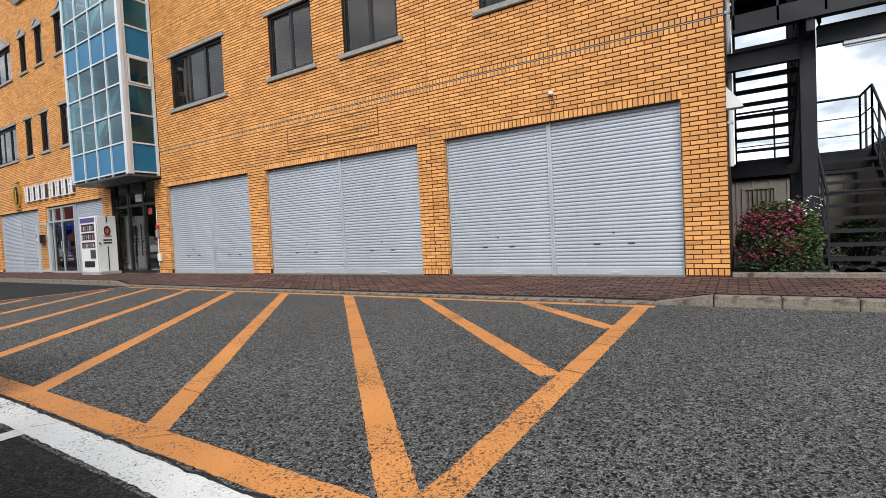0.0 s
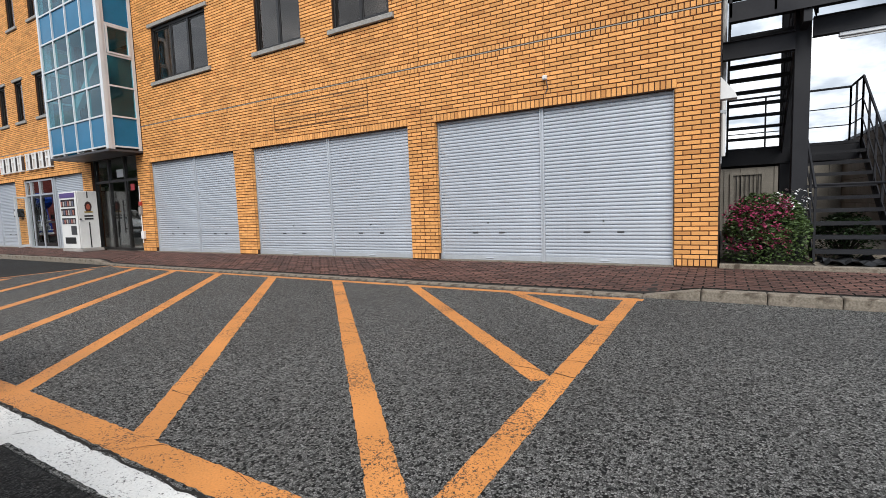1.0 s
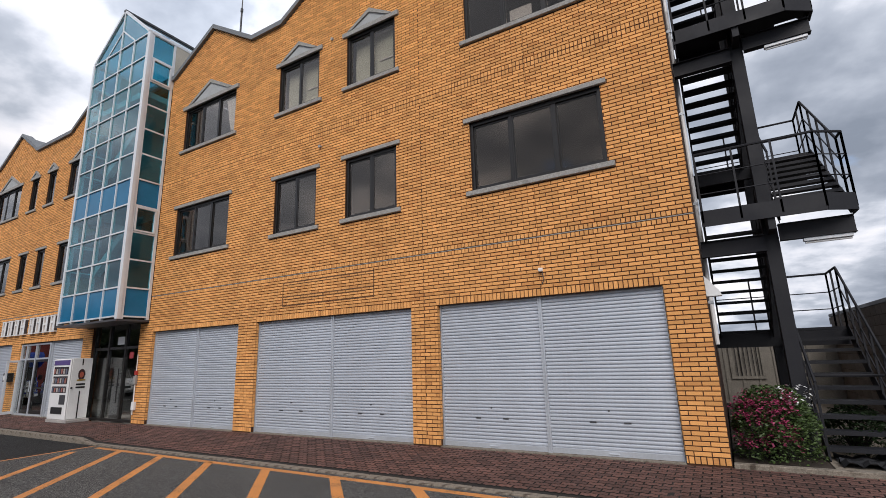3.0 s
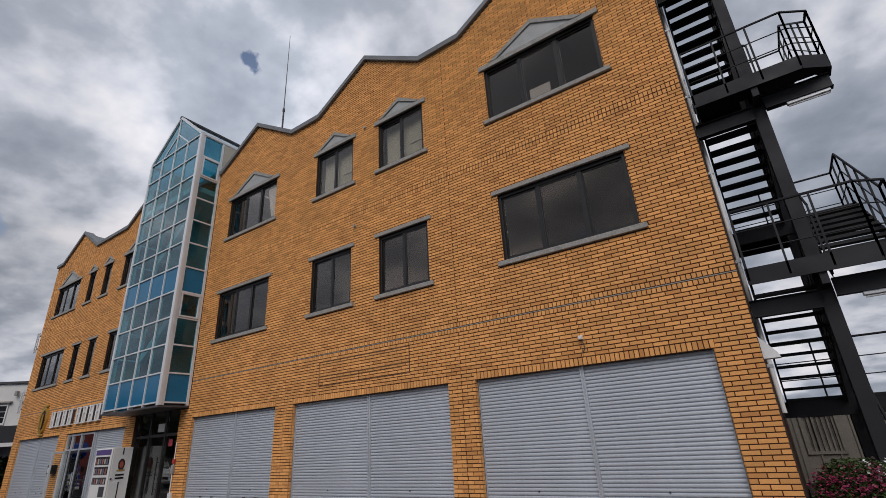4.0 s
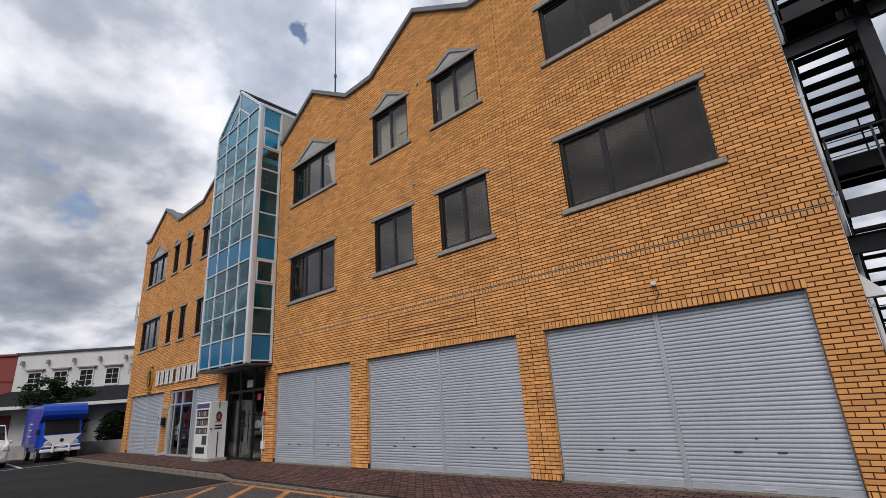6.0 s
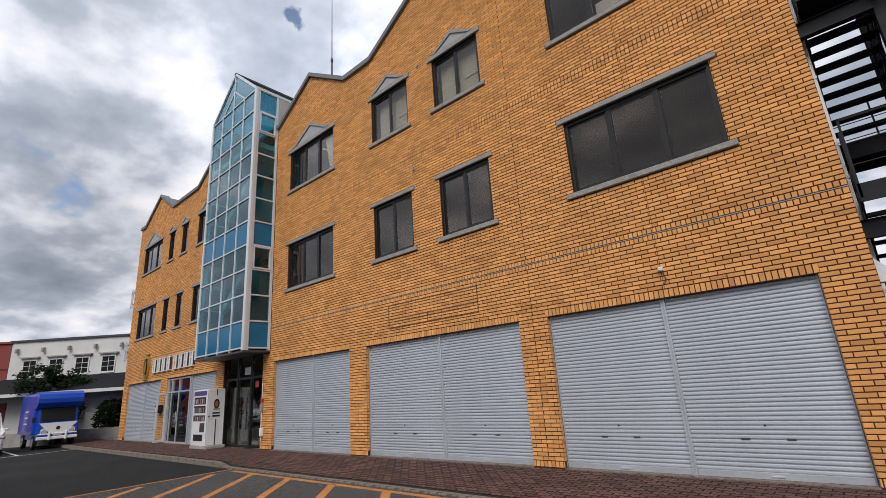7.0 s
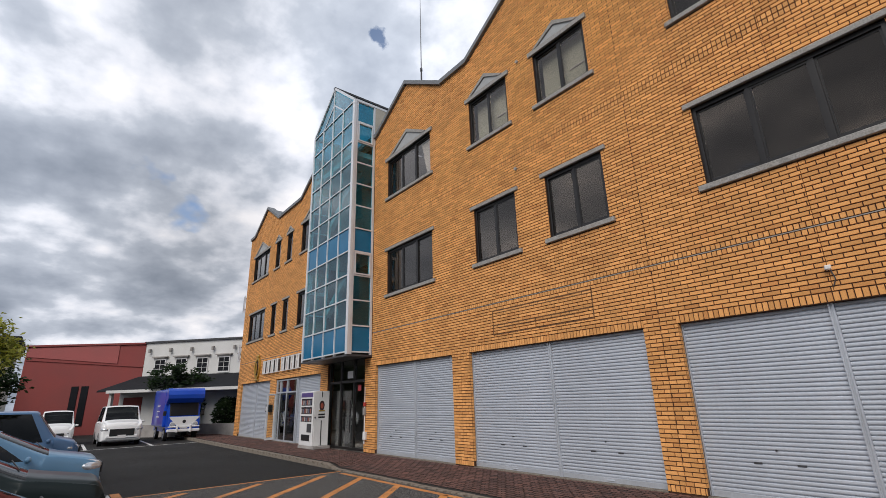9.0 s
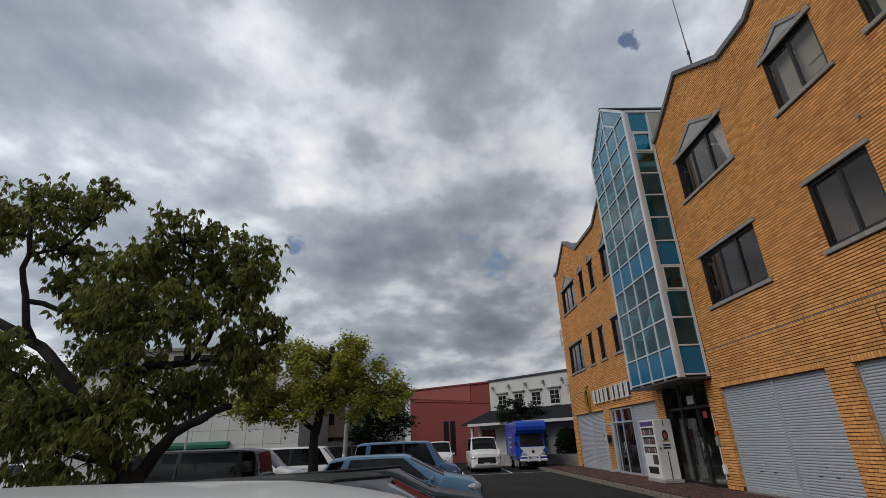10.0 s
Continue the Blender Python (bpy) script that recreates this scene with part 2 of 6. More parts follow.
BRICK = (0.73, 0.355, 0.122)
M = {
    "brick": mat("brick_tile", BRICK, 0.75, grain=70, amount=0.12, patch=0.7, patch_amount=0.1, bump=0.25, bump_scale=120, vary="object", vary_amount=0.17, tint=(0.45, 0.18, 0.06), tint_amount=0.5, spec=0.15),
    "brick_j": mat("brick_tile_run", BRICK, 0.75, grain=70, amount=0.12, patch=0.7, patch_amount=0.1, bump=0.25, bump_scale=120, vary="island", vary_amount=0.17, tint=(0.45, 0.18, 0.06), tint_amount=0.5, spec=0.15),
    "mortar": mat("dark_mortar", (0.066, 0.027, 0.012), 0.95, grain=150, amount=0.2, patch=1.0, patch_amount=0.25, bump=0.3, bump_scale=200),
    "concrete": mat("concrete", (0.33, 0.31, 0.29), 0.9, grain=60, amount=0.15, patch=2.0, patch_amount=0.22, bump=0.3, bump_scale=80),
    "kerb": mat("kerb_concrete", (0.225, 0.192, 0.152), 0.92, grain=55, amount=0.3, patch=6.5, patch_amount=0.4, bump=0.8, bump_scale=60, tint=(0.03, 0.02, 0.013), tint_amount=0.9),
    "stone": mat("grey_sill_stone", (0.31, 0.3, 0.28), 0.85, tint=(0.12, 0.1, 0.08), tint_amount=0.5, grain=45, amount=0.24, patch=5.0, patch_amount=0.26, bump=0.15, bump_scale=90),
    "pale_stone": mat("pale_pediment", (0.36, 0.37, 0.37), 0.8, grain=60, amount=0.1, patch=3.0, patch_amount=0.14),
    "coping": mat("grey_coping", (0.16, 0.17, 0.18), 0.65, grain=30, amount=0.1, patch=1.2, patch_amount=0.16),
    "shutter": mat("grey_shutter_steel", (0.515, 0.55, 0.6), 0.48, metal=0.25, grain=25, amount=0.04, patch=0.8, patch_amount=0.07, vary="object", vary_amount=0.015),
    "rail": mat("shutter_guide_steel", (0.52, 0.55, 0.59), 0.42, metal=0.4, grain=30, amount=0.05, patch=1.5, patch_amount=0.08),
    "frame": mat("dark_bronze_frame", (0.02, 0.018, 0.017), 0.4, metal=0.3, grain=60, amount=0.1, patch=2, patch_amount=0.1),
    "glass": glass("window_glass", (0.42, 0.39, 0.36), 0.0, 1.58, (1.0, 0.86, 0.74)),
    "teal": glass("teal_glass", (0.1, 0.39, 0.48)),
    "clear": glass("clear_glass", (0.85, 0.9, 0.9)),
    "bluepanel": mat("blue_spandrel_glass", (0.012, 0.14, 0.27), 0.16, grain=20, amount=0.03, patch=1.5, patch_amount=0.1, spec=0.35),
    "alu": mat("white_aluminium", (0.66, 0.68, 0.7), 0.4, metal=0.15, grain=40, amount=0.04, patch=1.2, patch_amount=0.08),
    "beige": mat("beige_render", (0.42, 0.39, 0.33), 0.9, grain=40, amount=0.1, patch=1.5, patch_amount=0.12, bump=0.2),
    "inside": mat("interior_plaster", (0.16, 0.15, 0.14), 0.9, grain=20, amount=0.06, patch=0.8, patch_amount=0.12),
    "hall": mat("pale_hall_plaster", (0.55, 0.55, 0.52), 0.9, grain=20, amount=0.05, patch=0.8, patch_amount=0.1),
    "blind": mat("grey_green_blind", (0.6, 0.64, 0.55), 0.85, grain=60, amount=0.05, patch=1.0, patch_amount=0.08),
    "paver": mat("red_brown_paver", (0.108, 0.05, 0.038), 0.92, grain=70, amount=0.3, patch=0.9, patch_amount=0.25, bump=0.6, bump_scale=110, vary="object", vary_amount=0.36),
    "paver_j": mat("red_brown_paver_run", (0.108, 0.05, 0.038), 0.92, grain=70, amount=0.3, patch=0.9, patch_amount=0.25, bump=0.6, bump_scale=110, vary="island", vary_amount=0.36),
    "joint": mat("paver_joint_sand", (0.012, 0.01, 0.008), 0.98, grain=120, amount=0.3, patch=2, patch_amount=0.3),
    "asphalt": asphalt("new_asphalt", (0.037, 0.037, 0.036), (0.006, 0.006, 0.006), 105.0, 0.7, 0.85, 0.3),
    "oldasphalt": asphalt("worn_asphalt", (0.19, 0.188, 0.182), (0.012, 0.012, 0.0118), 92.0, 0.85, 0.62),
    "orange": worn_paint("orange_road_paint", (0.58, 0.235, 0.06), (0.03, 0.025, 0.02), 0.424),
    "white_line": worn_paint("white_road_paint", (0.68, 0.68, 0.66), (0.05, 0.05, 0.05), 0.415),
    "steel": mat("black_painted_steel", (0.009, 0.0095, 0.0135), 0.68, metal=0.1, grain=40, amount=0.15, patch=2.0, patch_amount=0.2),
    "white": mat("white_enamel", (0.72, 0.72, 0.71), 0.4, grain=30, amount=0.03, patch=1.5, patch_amount=0.05),
    "black": mat("black_plastic", (0.012, 0.012, 0.013), 0.45, grain=40, amount=0.1, patch=2, patch_amount=0.1),
    "gold": mat("gold_trim", (0.55, 0.36, 0.07), 0.35, metal=0.6, grain=40, amount=0.08, patch=3, patch_amount=0.1),
    "dark_pane": mat("dark_far_pane", (0.012, 0.013, 0.016), 0.35, grain=10, amount=0.1, patch=1.0, patch_amount=0.15, spec=0.2),
    "darkgrey": mat("dark_grey_panel", (0.05, 0.05, 0.055), 0.5, grain=40, amount=0.1, patch=1.5, patch_amount=0.12),
}


# ---- builders ----
def box(bm, x0, x1, y0, y1, z0, z1, bevel=0.0):
    vs = [bm.verts.new(p) for p in ((x0, y0, z0), (x1, y0, z0), (x1, y1, z0), (x0, y1, z0), (x0, y0, z1), (x1, y0, z1), (x1, y1, z1), (x0, y1, z1))]
    fs = [bm.faces.new([vs[i] for i in q]) for q in ((3, 2, 1, 0), (4, 5, 6, 7), (0, 1, 5, 4), (1, 2, 6, 5), (2, 3, 7, 6), (3, 0, 4, 7))]
    if bevel:
        bmesh.ops.bevel(bm, geom=list({e for f in fs for e in f.edges}), offset=bevel, segments=1, affect="EDGES")
    return bm


def prism(bm, outline, axis, a, b):
    """A flat outline pulled from a to b along an axis. Along y the outline holds (x, z); along x (y, z); along z (x, y)."""
    def at(p, d):
        return {"y": (p[0], d, p[1]), "x": (d, p[0], p[1]), "z": (p[0], p[1], d)}[axis]
    lo, hi = [bm.verts.new(at(p, a)) for p in outline], [bm.verts.new(at(p, b)) for p in outline]
    bm.faces.new(lo)
    bm.faces.new(hi[::-1])
    for i in range(len(outline)):
        j = (i + 1) % len(outline)
        bm.faces.new((lo[j], lo[i], hi[i], hi[j]))
    return bm


def bar(bm, p, q, r, sides=6, r2=None):
    """A round bar from p to q."""
    p, q = Vector(p), Vector(q)
    d = (q - p).normalized()
    u = d.orthogonal().normalized()
    w = d.cross(u)
    r2 = r if r2 is None else r2
    rings = [[bm.verts.new(c + rad * (math.cos(k * math.tau / sides) * u + math.sin(k * math.tau / sides) * w)) for k in range(sides)] for c, rad in ((p, r), (q, r2))]
    for k in range(sides):
        j = (k + 1) % sides
        bm.faces.new((rings[0][k], rings[0][j], rings[1][j], rings[1][k]))
    bm.faces.new(rings[0][::-1])
    bm.faces.new(rings[1])
    return bm


def beam(bm, p, q, wide, high):
    """A square bar from p to q, its height kept upright."""
    p, q = Vector(p), Vector(q)
    d = (q - p).normalized()
    side = d.cross(Vector((0, 0, 1)))
    side = side.normalized() if side.length > 1e-4 else Vector((1, 0, 0))
    up = side.cross(d)
    ring = [[bm.verts.new(c + side * sx * wide / 2 + up * sz * high / 2) for sx, sz in ((-1, -1), (1, -1), (1, 1), (-1, 1))] for c in (p, q)]
    for k in range(4):
        j = (k + 1) % 4
        bm.faces.new((ring[0][k], ring[0][j], ring[1][j], ring[1][k]))
    bm.faces.new(ring[0][::-1])
    bm.faces.new(ring[1])
    return bm


def mesh_of(name, bm, material, smooth=False):
    bmesh.ops.recalc_face_normals(bm, faces=bm.faces)
    me = bpy.data.meshes.new(name)
    bm.to_mesh(me)
    bm.free()
    me.materials.append(material)
    if smooth:
        for p in me.polygons:
            p.use_smooth = True
    return me


def part(name, bm, material, parent=None, label="", smooth=False):
    ob = new(name, mesh_of(name, bm, material, smooth))
    ob.parent = parent
    if label:
        tagged(ob, label)
    return ob


def thing(name, m=None, label="", category="", group="", kind=""):
    ob = new(name)
    ob.empty_display_size = 0.1
    if m is not None:
        ob.matrix_world = m
    return tagged(ob, label, category, group, kind)


def B():
    return bmesh.new()


# ---- ground ----
ROAD = -0.13
ground = part("ground", prism(B(), [(-900, -900), (900, -900), (900, 900), (-900, 900)], "z", ROAD - 0.5, ROAD), M["asphalt"])
tagged(ground, "dark smooth asphalt of the car park reaching outward", "ground", kind="structure")
road = part("road", prism(B(), [(-12.9, -7.12), (60, -7.12), (60, -2.06), (-12.9, -2.06)], "z", ROAD - 0.1, ROAD + 0.005), M["oldasphalt"])
tagged(road, "coarse worn grey asphalt with exposed stone chips", "road", kind="structure")
LINE = ROAD + 0.0065


def strip(bm, a, b, w, z=LINE):
    """A painted stripe from a to b with slightly ragged edges."""
    a, b = Vector((*a, 0)), Vector((*b, 0))
    d = (b - a).normalized()
    s = Vector((-d.y, d.x, 0))
    n = max(2, int((b - a).length / 0.025))
    left, right = [], []
    for i in range(n + 1):
        c = a.lerp(b, i / n)
        left.append(bm.verts.new(c + s * (w / 2 + 0.008 * noise.noise(c * 16) + 0.005 * noise.noise(c * 41) + random.uniform(-0.0015, 0.0015)) + Vector((0, 0, z))))
        right.append(bm.verts.new(c - s * (w / 2 + 0.008 * noise.noise(c * 16 + s * 9) + 0.005 * noise.noise(c * 41 + s * 9) + random.uniform(-0.0015, 0.0015)) + Vector((0, 0, z))))
    for i in range(n):
        bm.faces.new((left[i], right[i], right[i + 1], left[i + 1]))
    return bm


marks = []
HATCH_X, FRONT_Y = -0.85, -6.82
marks.append(((-12.55, -2.22), (-0.72, -2.22), 0.13))
marks.append(((HATCH_X, -2.15), (HATCH_X, FRONT_Y + 0.05), 0.155))
marks.append(((-13.6, FRONT_Y + 0.01), (-0.77, FRONT_Y + 0.01), 0.165))
for xs, xe, ye in ((-2.27, -0.92, -3.52), (-3.87, -0.95, -5.1), (-5.36, -0.9, -6.76)):
    marks.append(((xs, -2.25), (xe, ye), 0.155))
for k in range(4):
    xs = -6.9 - 1.535 * k
    marks.append(((xs, -2.25), (xs + 4.4, -6.77), 0.155))
for k in range(3):
    marks.append(((-12.5, -2.7 - 1.5 * k), (-8.64 - 1.535 * k, -6.77), 0.155))
for i, (a, b, w) in enumerate(marks):
    tagged(part("road_marking", strip(B(), a, b, w, LINE + 0.0003 * (i % 7)), M["orange"]), "worn orange hatching stripe painted on the asphalt", "road marking", "orange hatching", "structure")
tagged(part("road_marking", strip(B(), (-13.5, -7.0), (4, -7.02), 0.17, LINE + 0.0025), M["white_line"]), "worn white bay line painted on the asphalt", "road marking", kind="structure")
for k in range(9):
    tagged(part("road_marking", strip(B(), (-3.2 - 2.5 * k, -7.06), (-3.2 - 2.5 * k, -12.0), 0.13, LINE), M["white_line"]), "white line between parking bays", "road marking", "bay lines", "structure")
tagged(part("road_marking", strip(B(), (-27.9, -7.2), (-28.3, -1.9), 0.13, LINE), M["white_line"]), "white line in front of the far bays", "road marking", kind="structure")
for yy in (-6.6, -4.05):
    tagged(part("road_marking", strip(B(), (-28.1, yy), (-33, yy + 0.1), 0.12, LINE + 0.002), M["white_line"]), "white line between the far parking bays", "road marking", "bay lines", "structure")


def crack(points, w):
    """A thin dark jagged crack over the asphalt and its paint."""
    bm = B()
    rows = []
    for p, q in zip(points, points[1:]):
        n = max(2, int(math.dist(p, q) / 0.09))
        for k in range(n):
            t = k / n
            x, y = p[0] + (q[0] - p[0]) * t, p[1] + (q[1] - p[1]) * t
            d = random.uniform(-0.018, 0.018)
            h = w * random.uniform(0.3, 1.0)
            rows.append((bm.verts.new((x, y + d - h, LINE + 0.003)), bm.verts.new((x, y + d + h, LINE + 0.003))))
    for (a, b), (c, d) in zip(rows, rows[1:]):
        bm.faces.new((a, c, d, b))
    return tagged(part("asphalt_crack", bm, M["joint"]), "thin dark crack running through asphalt and paint", "crack", "asphalt cracks", "structure")


tagged(part("road_marking", strip(B(), (-12.85, -2.1), (-12.85, -6.8), 0.09, LINE + 0.001), M["orange"]), "thin worn orange boundary line at the end of the hatching", "road marking", kind="structure")
crack([(-12.4, -4.5), (-8, -4.62), (-4.4, -4.74), (-2.9, -4.66), (-0.9, -4.95), (0.15, -5.12)], 0.0045)
crack([(-12.3, -6.9), (-6, -6.905), (-3, -6.915), (0.5, -6.925)], 0.011)
crack([(-5.2, -4.45), (-3.1, -4.42), (-1.1, -4.3)], 0.004)
crack([(-1.3, -3.1), (-0.6, -3.05)], 0.005)
crack([(-1.2, -3.6), (-0.5, -3.65)], 0.005)
crack([(-3.05, -6.7), (-3.15, -6.95), (-3.3, -7.15)], 0.006)
crack([(-2.35, -6.72), (-2.55, -6.92)], 0.006)
for y in (-2.75, -3.35, -3.85, -4.15, -4.4, -4.68):
    crack([(-1.0 + random.uniform(-0.1, 0.05), y), (-0.85, y + random.uniform(-0.03, 0.03)), (-0.6, y + random.uniform(-0.08, 0.04))], 0.0045)
for x, y in ((-3.9, -4.5), (-4.1, -4.62), (-3.2, -4.3), (-5.6, -4.35), (-6.6, -4.5), (-2.2, -4.05), (-2.9, -6.3), (-1.7, -6.75), (-4.6, -6.75)):
    crack([(x - 0.16, y + 0.03), (x + 0.14, y - random.uniform(0.0, 0.06))], 0.0045)


def drop(x):
    """How far the pavement is lowered for cars: 1 in front of the shutters, 0 elsewhere."""
    def ease(v):
        v = min(1, max(0, v))
        return v * v * (3 - 2 * v)
    return ease((x + 13.95) / 0.7) * ease((-0.12 - x) / 0.62)


def walk_z(x, y):
    return -0.012 - 0.085 * drop(x) * min(1, max(0, -y / 1.9))


# ---- building ----
H, ROW, BR = 2.65, 0.07056, 0.2352
COURSE0 = 0.11
L_END = -29.85
peaks_right, peaks_left = (-12.9, -7.7, -2.5), (-27.1, -20.1)


def roof_z(x):
    p = min(abs(x - k) for k in (*peaks_right, *peaks_left))
    return 12.45 - min(p, 1.97) * (1.21 / 1.97)


roof_breaks = sorted({L_END, 0.0, *[k + d for k in (*peaks_right, *peaks_left) for d in (-1.97, 0, 1.97) if L_END < k + d < 0]})
wins = []  # x0, x1, panes, pediment
for x0, x1, n in ((-3.97, -1.07, 3), (-7.34, -5.6, 2), (-9.8, -8.06, 2), (-14.2, -11.45, 3), (-28.95, -26.17, 3), (-25.38, -24.48, 1), (-23.78, -22.86, 1), (-21.93, -19.0, 3)):
    for z0, z1, ped in ((4.786, 6.494, 0), (8.25, 9.88, 1)):
        wins.append((x0, x1, z0, z1, n, ped))
bays = [(-4.755, -0.578), (-10.13, -5.385), (-14.75, -10.82), (-18.3, -15.45), (-23.85, -18.95), (-29.17, -24.6)]
holes = [(a, b, -1.0, 3.05 if a == -18.3 else H) for a, b in bays] + [(a + 0.12, b - 0.12, z0 + 0.1, z1 - 0.1) for a, b, z0, z1, n, p in wins]
holes += [(-18.52, -15.14, 3.1, 10.9)]


def solid_columns():
    xs = sorted({*roof_breaks, *[h[0] for h in holes], *[h[1] for h in holes]})
    for a, b in zip(xs, xs[1:]):
        mid = (a + b) / 2
        cuts = sorted((h[2], h[3]) for h in holes if h[0] < mid < h[1])
        z = ROAD - 0.1
        for lo, hi in cuts:
            if lo > z:
                yield a, b, z, lo, lo
            z = max(z, hi)
        yield a, b, z, roof_z(a) - 0.02, roof_z(b) - 0.02


bm = B()
for a, b, z0, za, zb in solid_columns():
    prism(bm, [(a, z0), (b, z0), (b, zb), (a, za)], "y", 0.012, 0.26)
wall = tagged(part("wall_front", bm, M["mortar"]), "three-storey facade of yellow-orange brick tile with dark joints", "wall", kind="structure")

# other walls, floors and roof that close the building
bm = box(B(), -0.26, 0.0, 0.265, 11.0, ROAD - 0.1, 11.2)
wall_east = tagged(part("wall_east", bm, M["mortar"]), "brick-clad side wall beside the steel stair", "wall", kind="structure")
tagged(part("wall_west", box(B(), L_END, L_END + 0.26, 0.265, 11.0, ROAD - 0.1, 11.2), M["mortar"]), "brick side wall at the far end", "wall", kind="structure")
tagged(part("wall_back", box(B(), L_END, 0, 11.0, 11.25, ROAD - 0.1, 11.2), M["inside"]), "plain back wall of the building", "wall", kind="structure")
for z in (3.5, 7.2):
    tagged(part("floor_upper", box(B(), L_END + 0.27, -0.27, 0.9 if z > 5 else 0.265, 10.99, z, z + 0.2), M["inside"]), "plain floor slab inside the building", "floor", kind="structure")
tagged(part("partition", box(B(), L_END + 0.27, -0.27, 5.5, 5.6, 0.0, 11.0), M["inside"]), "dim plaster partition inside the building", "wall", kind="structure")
for k in (-14.95, -18.98):
    tagged(part("partition", box(B(), k - 0.06, k + 0.06, 0.27, 5.49, 3.71, 11.0), M["hall"]), "dim plaster partition beside the glazed stair hall", "wall", kind="structure")
bm = B()
xs = roof_breaks
for a, b in zip(xs, xs[1:]):
    if -18.7 < (a + b) / 2 < -15.0:
        continue
    prism(bm, [(a, roof_z(a) - 0.2), (b, roof_z(b) - 0.2), (b, roof_z(b) - 0.03), (a, roof_z(a) - 0.03)], "y", 0.27, 11.2)
tagged(part("roof", bm, M["coping"]), "grey metal ridged roof", "roof", kind="structure")
bm = B()
for a, b in zip(xs, xs[1:]):
    pa, pb = Vector((a, 0, roof_z(a))), Vector((b, 0, roof_z(b)))
    prism(bm, [(a, pa.z - 0.08), (b, pb.z - 0.08), (b, pb.z + 0.07), (a, pa.z + 0.07)], "y", -0.09, 0.3)
tagged(part("trim", bm, M["coping"]), "grey metal coping along the gabled parapet", "trim", kind="structure")


# ---- windows of the upper floors ----
def window(i, x0, x1, z0, z1, n, ped):
    w = thing("window_%d" % i, None, "dark-framed %s window with grey stone sill and %s" % ({1: "narrow single", 2: "two-pane sliding", 3: "three-pane"}[n], "gabled stone lintel" if ped else "flat stone lintel"), "window", kind="structure")
    a, b, lo, hi = x0 + 0.12, x1 - 0.12, z0 + 0.1, z1 - 0.1
    bm = B()
    for q in ((a, a + 0.06, lo, hi), (b - 0.06, b, lo, hi)):
        box(bm, q[0], q[1], 0.05, 0.14, q[2], q[3])
    for q in ((lo, lo + 0.06), (hi - 0.07, hi)):
        box(bm, a + 0.06, b - 0.06, 0.05, 0.14, *q)
    part("window_frame", bm, M["frame"], w)
    cuts = [0, 0.325, 0.675, 1] if x0 == -3.97 else [k / n for k in range(n + 1)]
    span = b - a - 0.12
    for k in range(n):
        p0, p1 = a + 0.06 + cuts[k] * span, a + 0.06 + cuts[k + 1] * span
        yy = 0.085 if k % 2 else 0.105
        if k:
            part("mullion", box(B(), p0 - 0.035, p0 + 0.035, 0.06, 0.13, lo + 0.06, hi - 0.07), M["frame"], w)
        bm = B()
        s0, s1 = p0 + (0.036 if k else 0.001), p1 - (0.036 if k < n - 1 else 0.001)
        box(bm, s0, s0 + 0.03, yy - 0.015, yy + 0.015, lo + 0.062, hi - 0.072)
        box(bm, s1 - 0.03, s1, yy - 0.015, yy + 0.015, lo + 0.062, hi - 0.072)
        box(bm, s0 + 0.031, s1 - 0.031, yy - 0.015, yy + 0.015, lo + 0.062, lo + 0.105)
        box(bm, s0 + 0.031, s1 - 0.031, yy - 0.015, yy + 0.015, hi - 0.11, hi - 0.072)
        sash = part("sash", bm, M["frame"], w)
        pane = part("pane", box(B(), s0 + 0.032, s1 - 0.032, yy - 0.003, yy + 0.003, lo + 0.106, hi - 0.111), M["glass"], sash)
        pane.visible_shadow = False
    part("window_sill", box(B(), x0, x1, -0.055, 0.05, z0, z0 + 0.1, 0.008), M["stone"], w)
    if not ped:
        part("lintel", box(B(), x0, x1, -0.045, 0.05, z1 - 0.1, z1, 0.008), M["stone"], w)
    else:
        c, wd = (x0 + x1) / 2, (x1 - x0)
        apex = z1 + 0.14 + 0.175 * wd
        part("lintel", prism(B(), [(x0, z1 - 0.1), (x1, z1 - 0.1), (x1, z1 + 0.02), (x0, z1 + 0.02)], "y", -0.05, 0.05), M["stone"], w)
        ped_part = part("pediment", prism(B(), [(c - 0.33 * wd, z1 + 0.021), (c + 0.33 * wd, z1 + 0.021), (c, apex - 0.12)], "y", -0.025, 0.012), M["pale_stone"], w)
        bm = B()
        for s in (-1, 1):
            e0, e1 = (c + s * 0.40 * wd, z1 + 0.022), (c, apex - 0.12)
            out = [(e0[0], e0[1]), (c + s * 0.33 * wd, z1 + 0.022), e1, (e1[0], apex)]
            prism(bm, out, "y", -0.06, 0.012)
        part("cornice", bm, M["stone"], ped_part)
    return w


for i, (x0, x1, z0, z1, n, ped) in enumerate(wins):
    window(i + 1, x0, x1, z0, z1, n, ped)
# blinds and papers seen through the upper panes
for x0, x1 in ((-7.34, -5.6), (-9.8, -8.06)):
    b = thing("roller_blind", None, "lowered grey-green roller blind behind the upper window", "blind", "roller blinds")
    part("fabric", box(B(), x0 + 0.2, x1 - 0.2, 0.285, 0.29, 8.42, 9.72), M["blind"], b)
    part("roller", bar(B(), (x0 + 0.2, 0.29, 9.75), (x1 - 0.2, 0.29, 9.75), 0.03, 8), M["white"], b)
    part("bottom_rail", box(B(), x1 - 0.75, x1 - 0.24, 0.262, 0.284, 8.93, 8.97), M["white"], b)
bm = prism(B(), [(-11.95, 8.55), (-11.72, 8.52), (-11.66, 9.6), (-12.2, 9.62), (-12.06, 9.0)], "y", 0.16, 0.165)
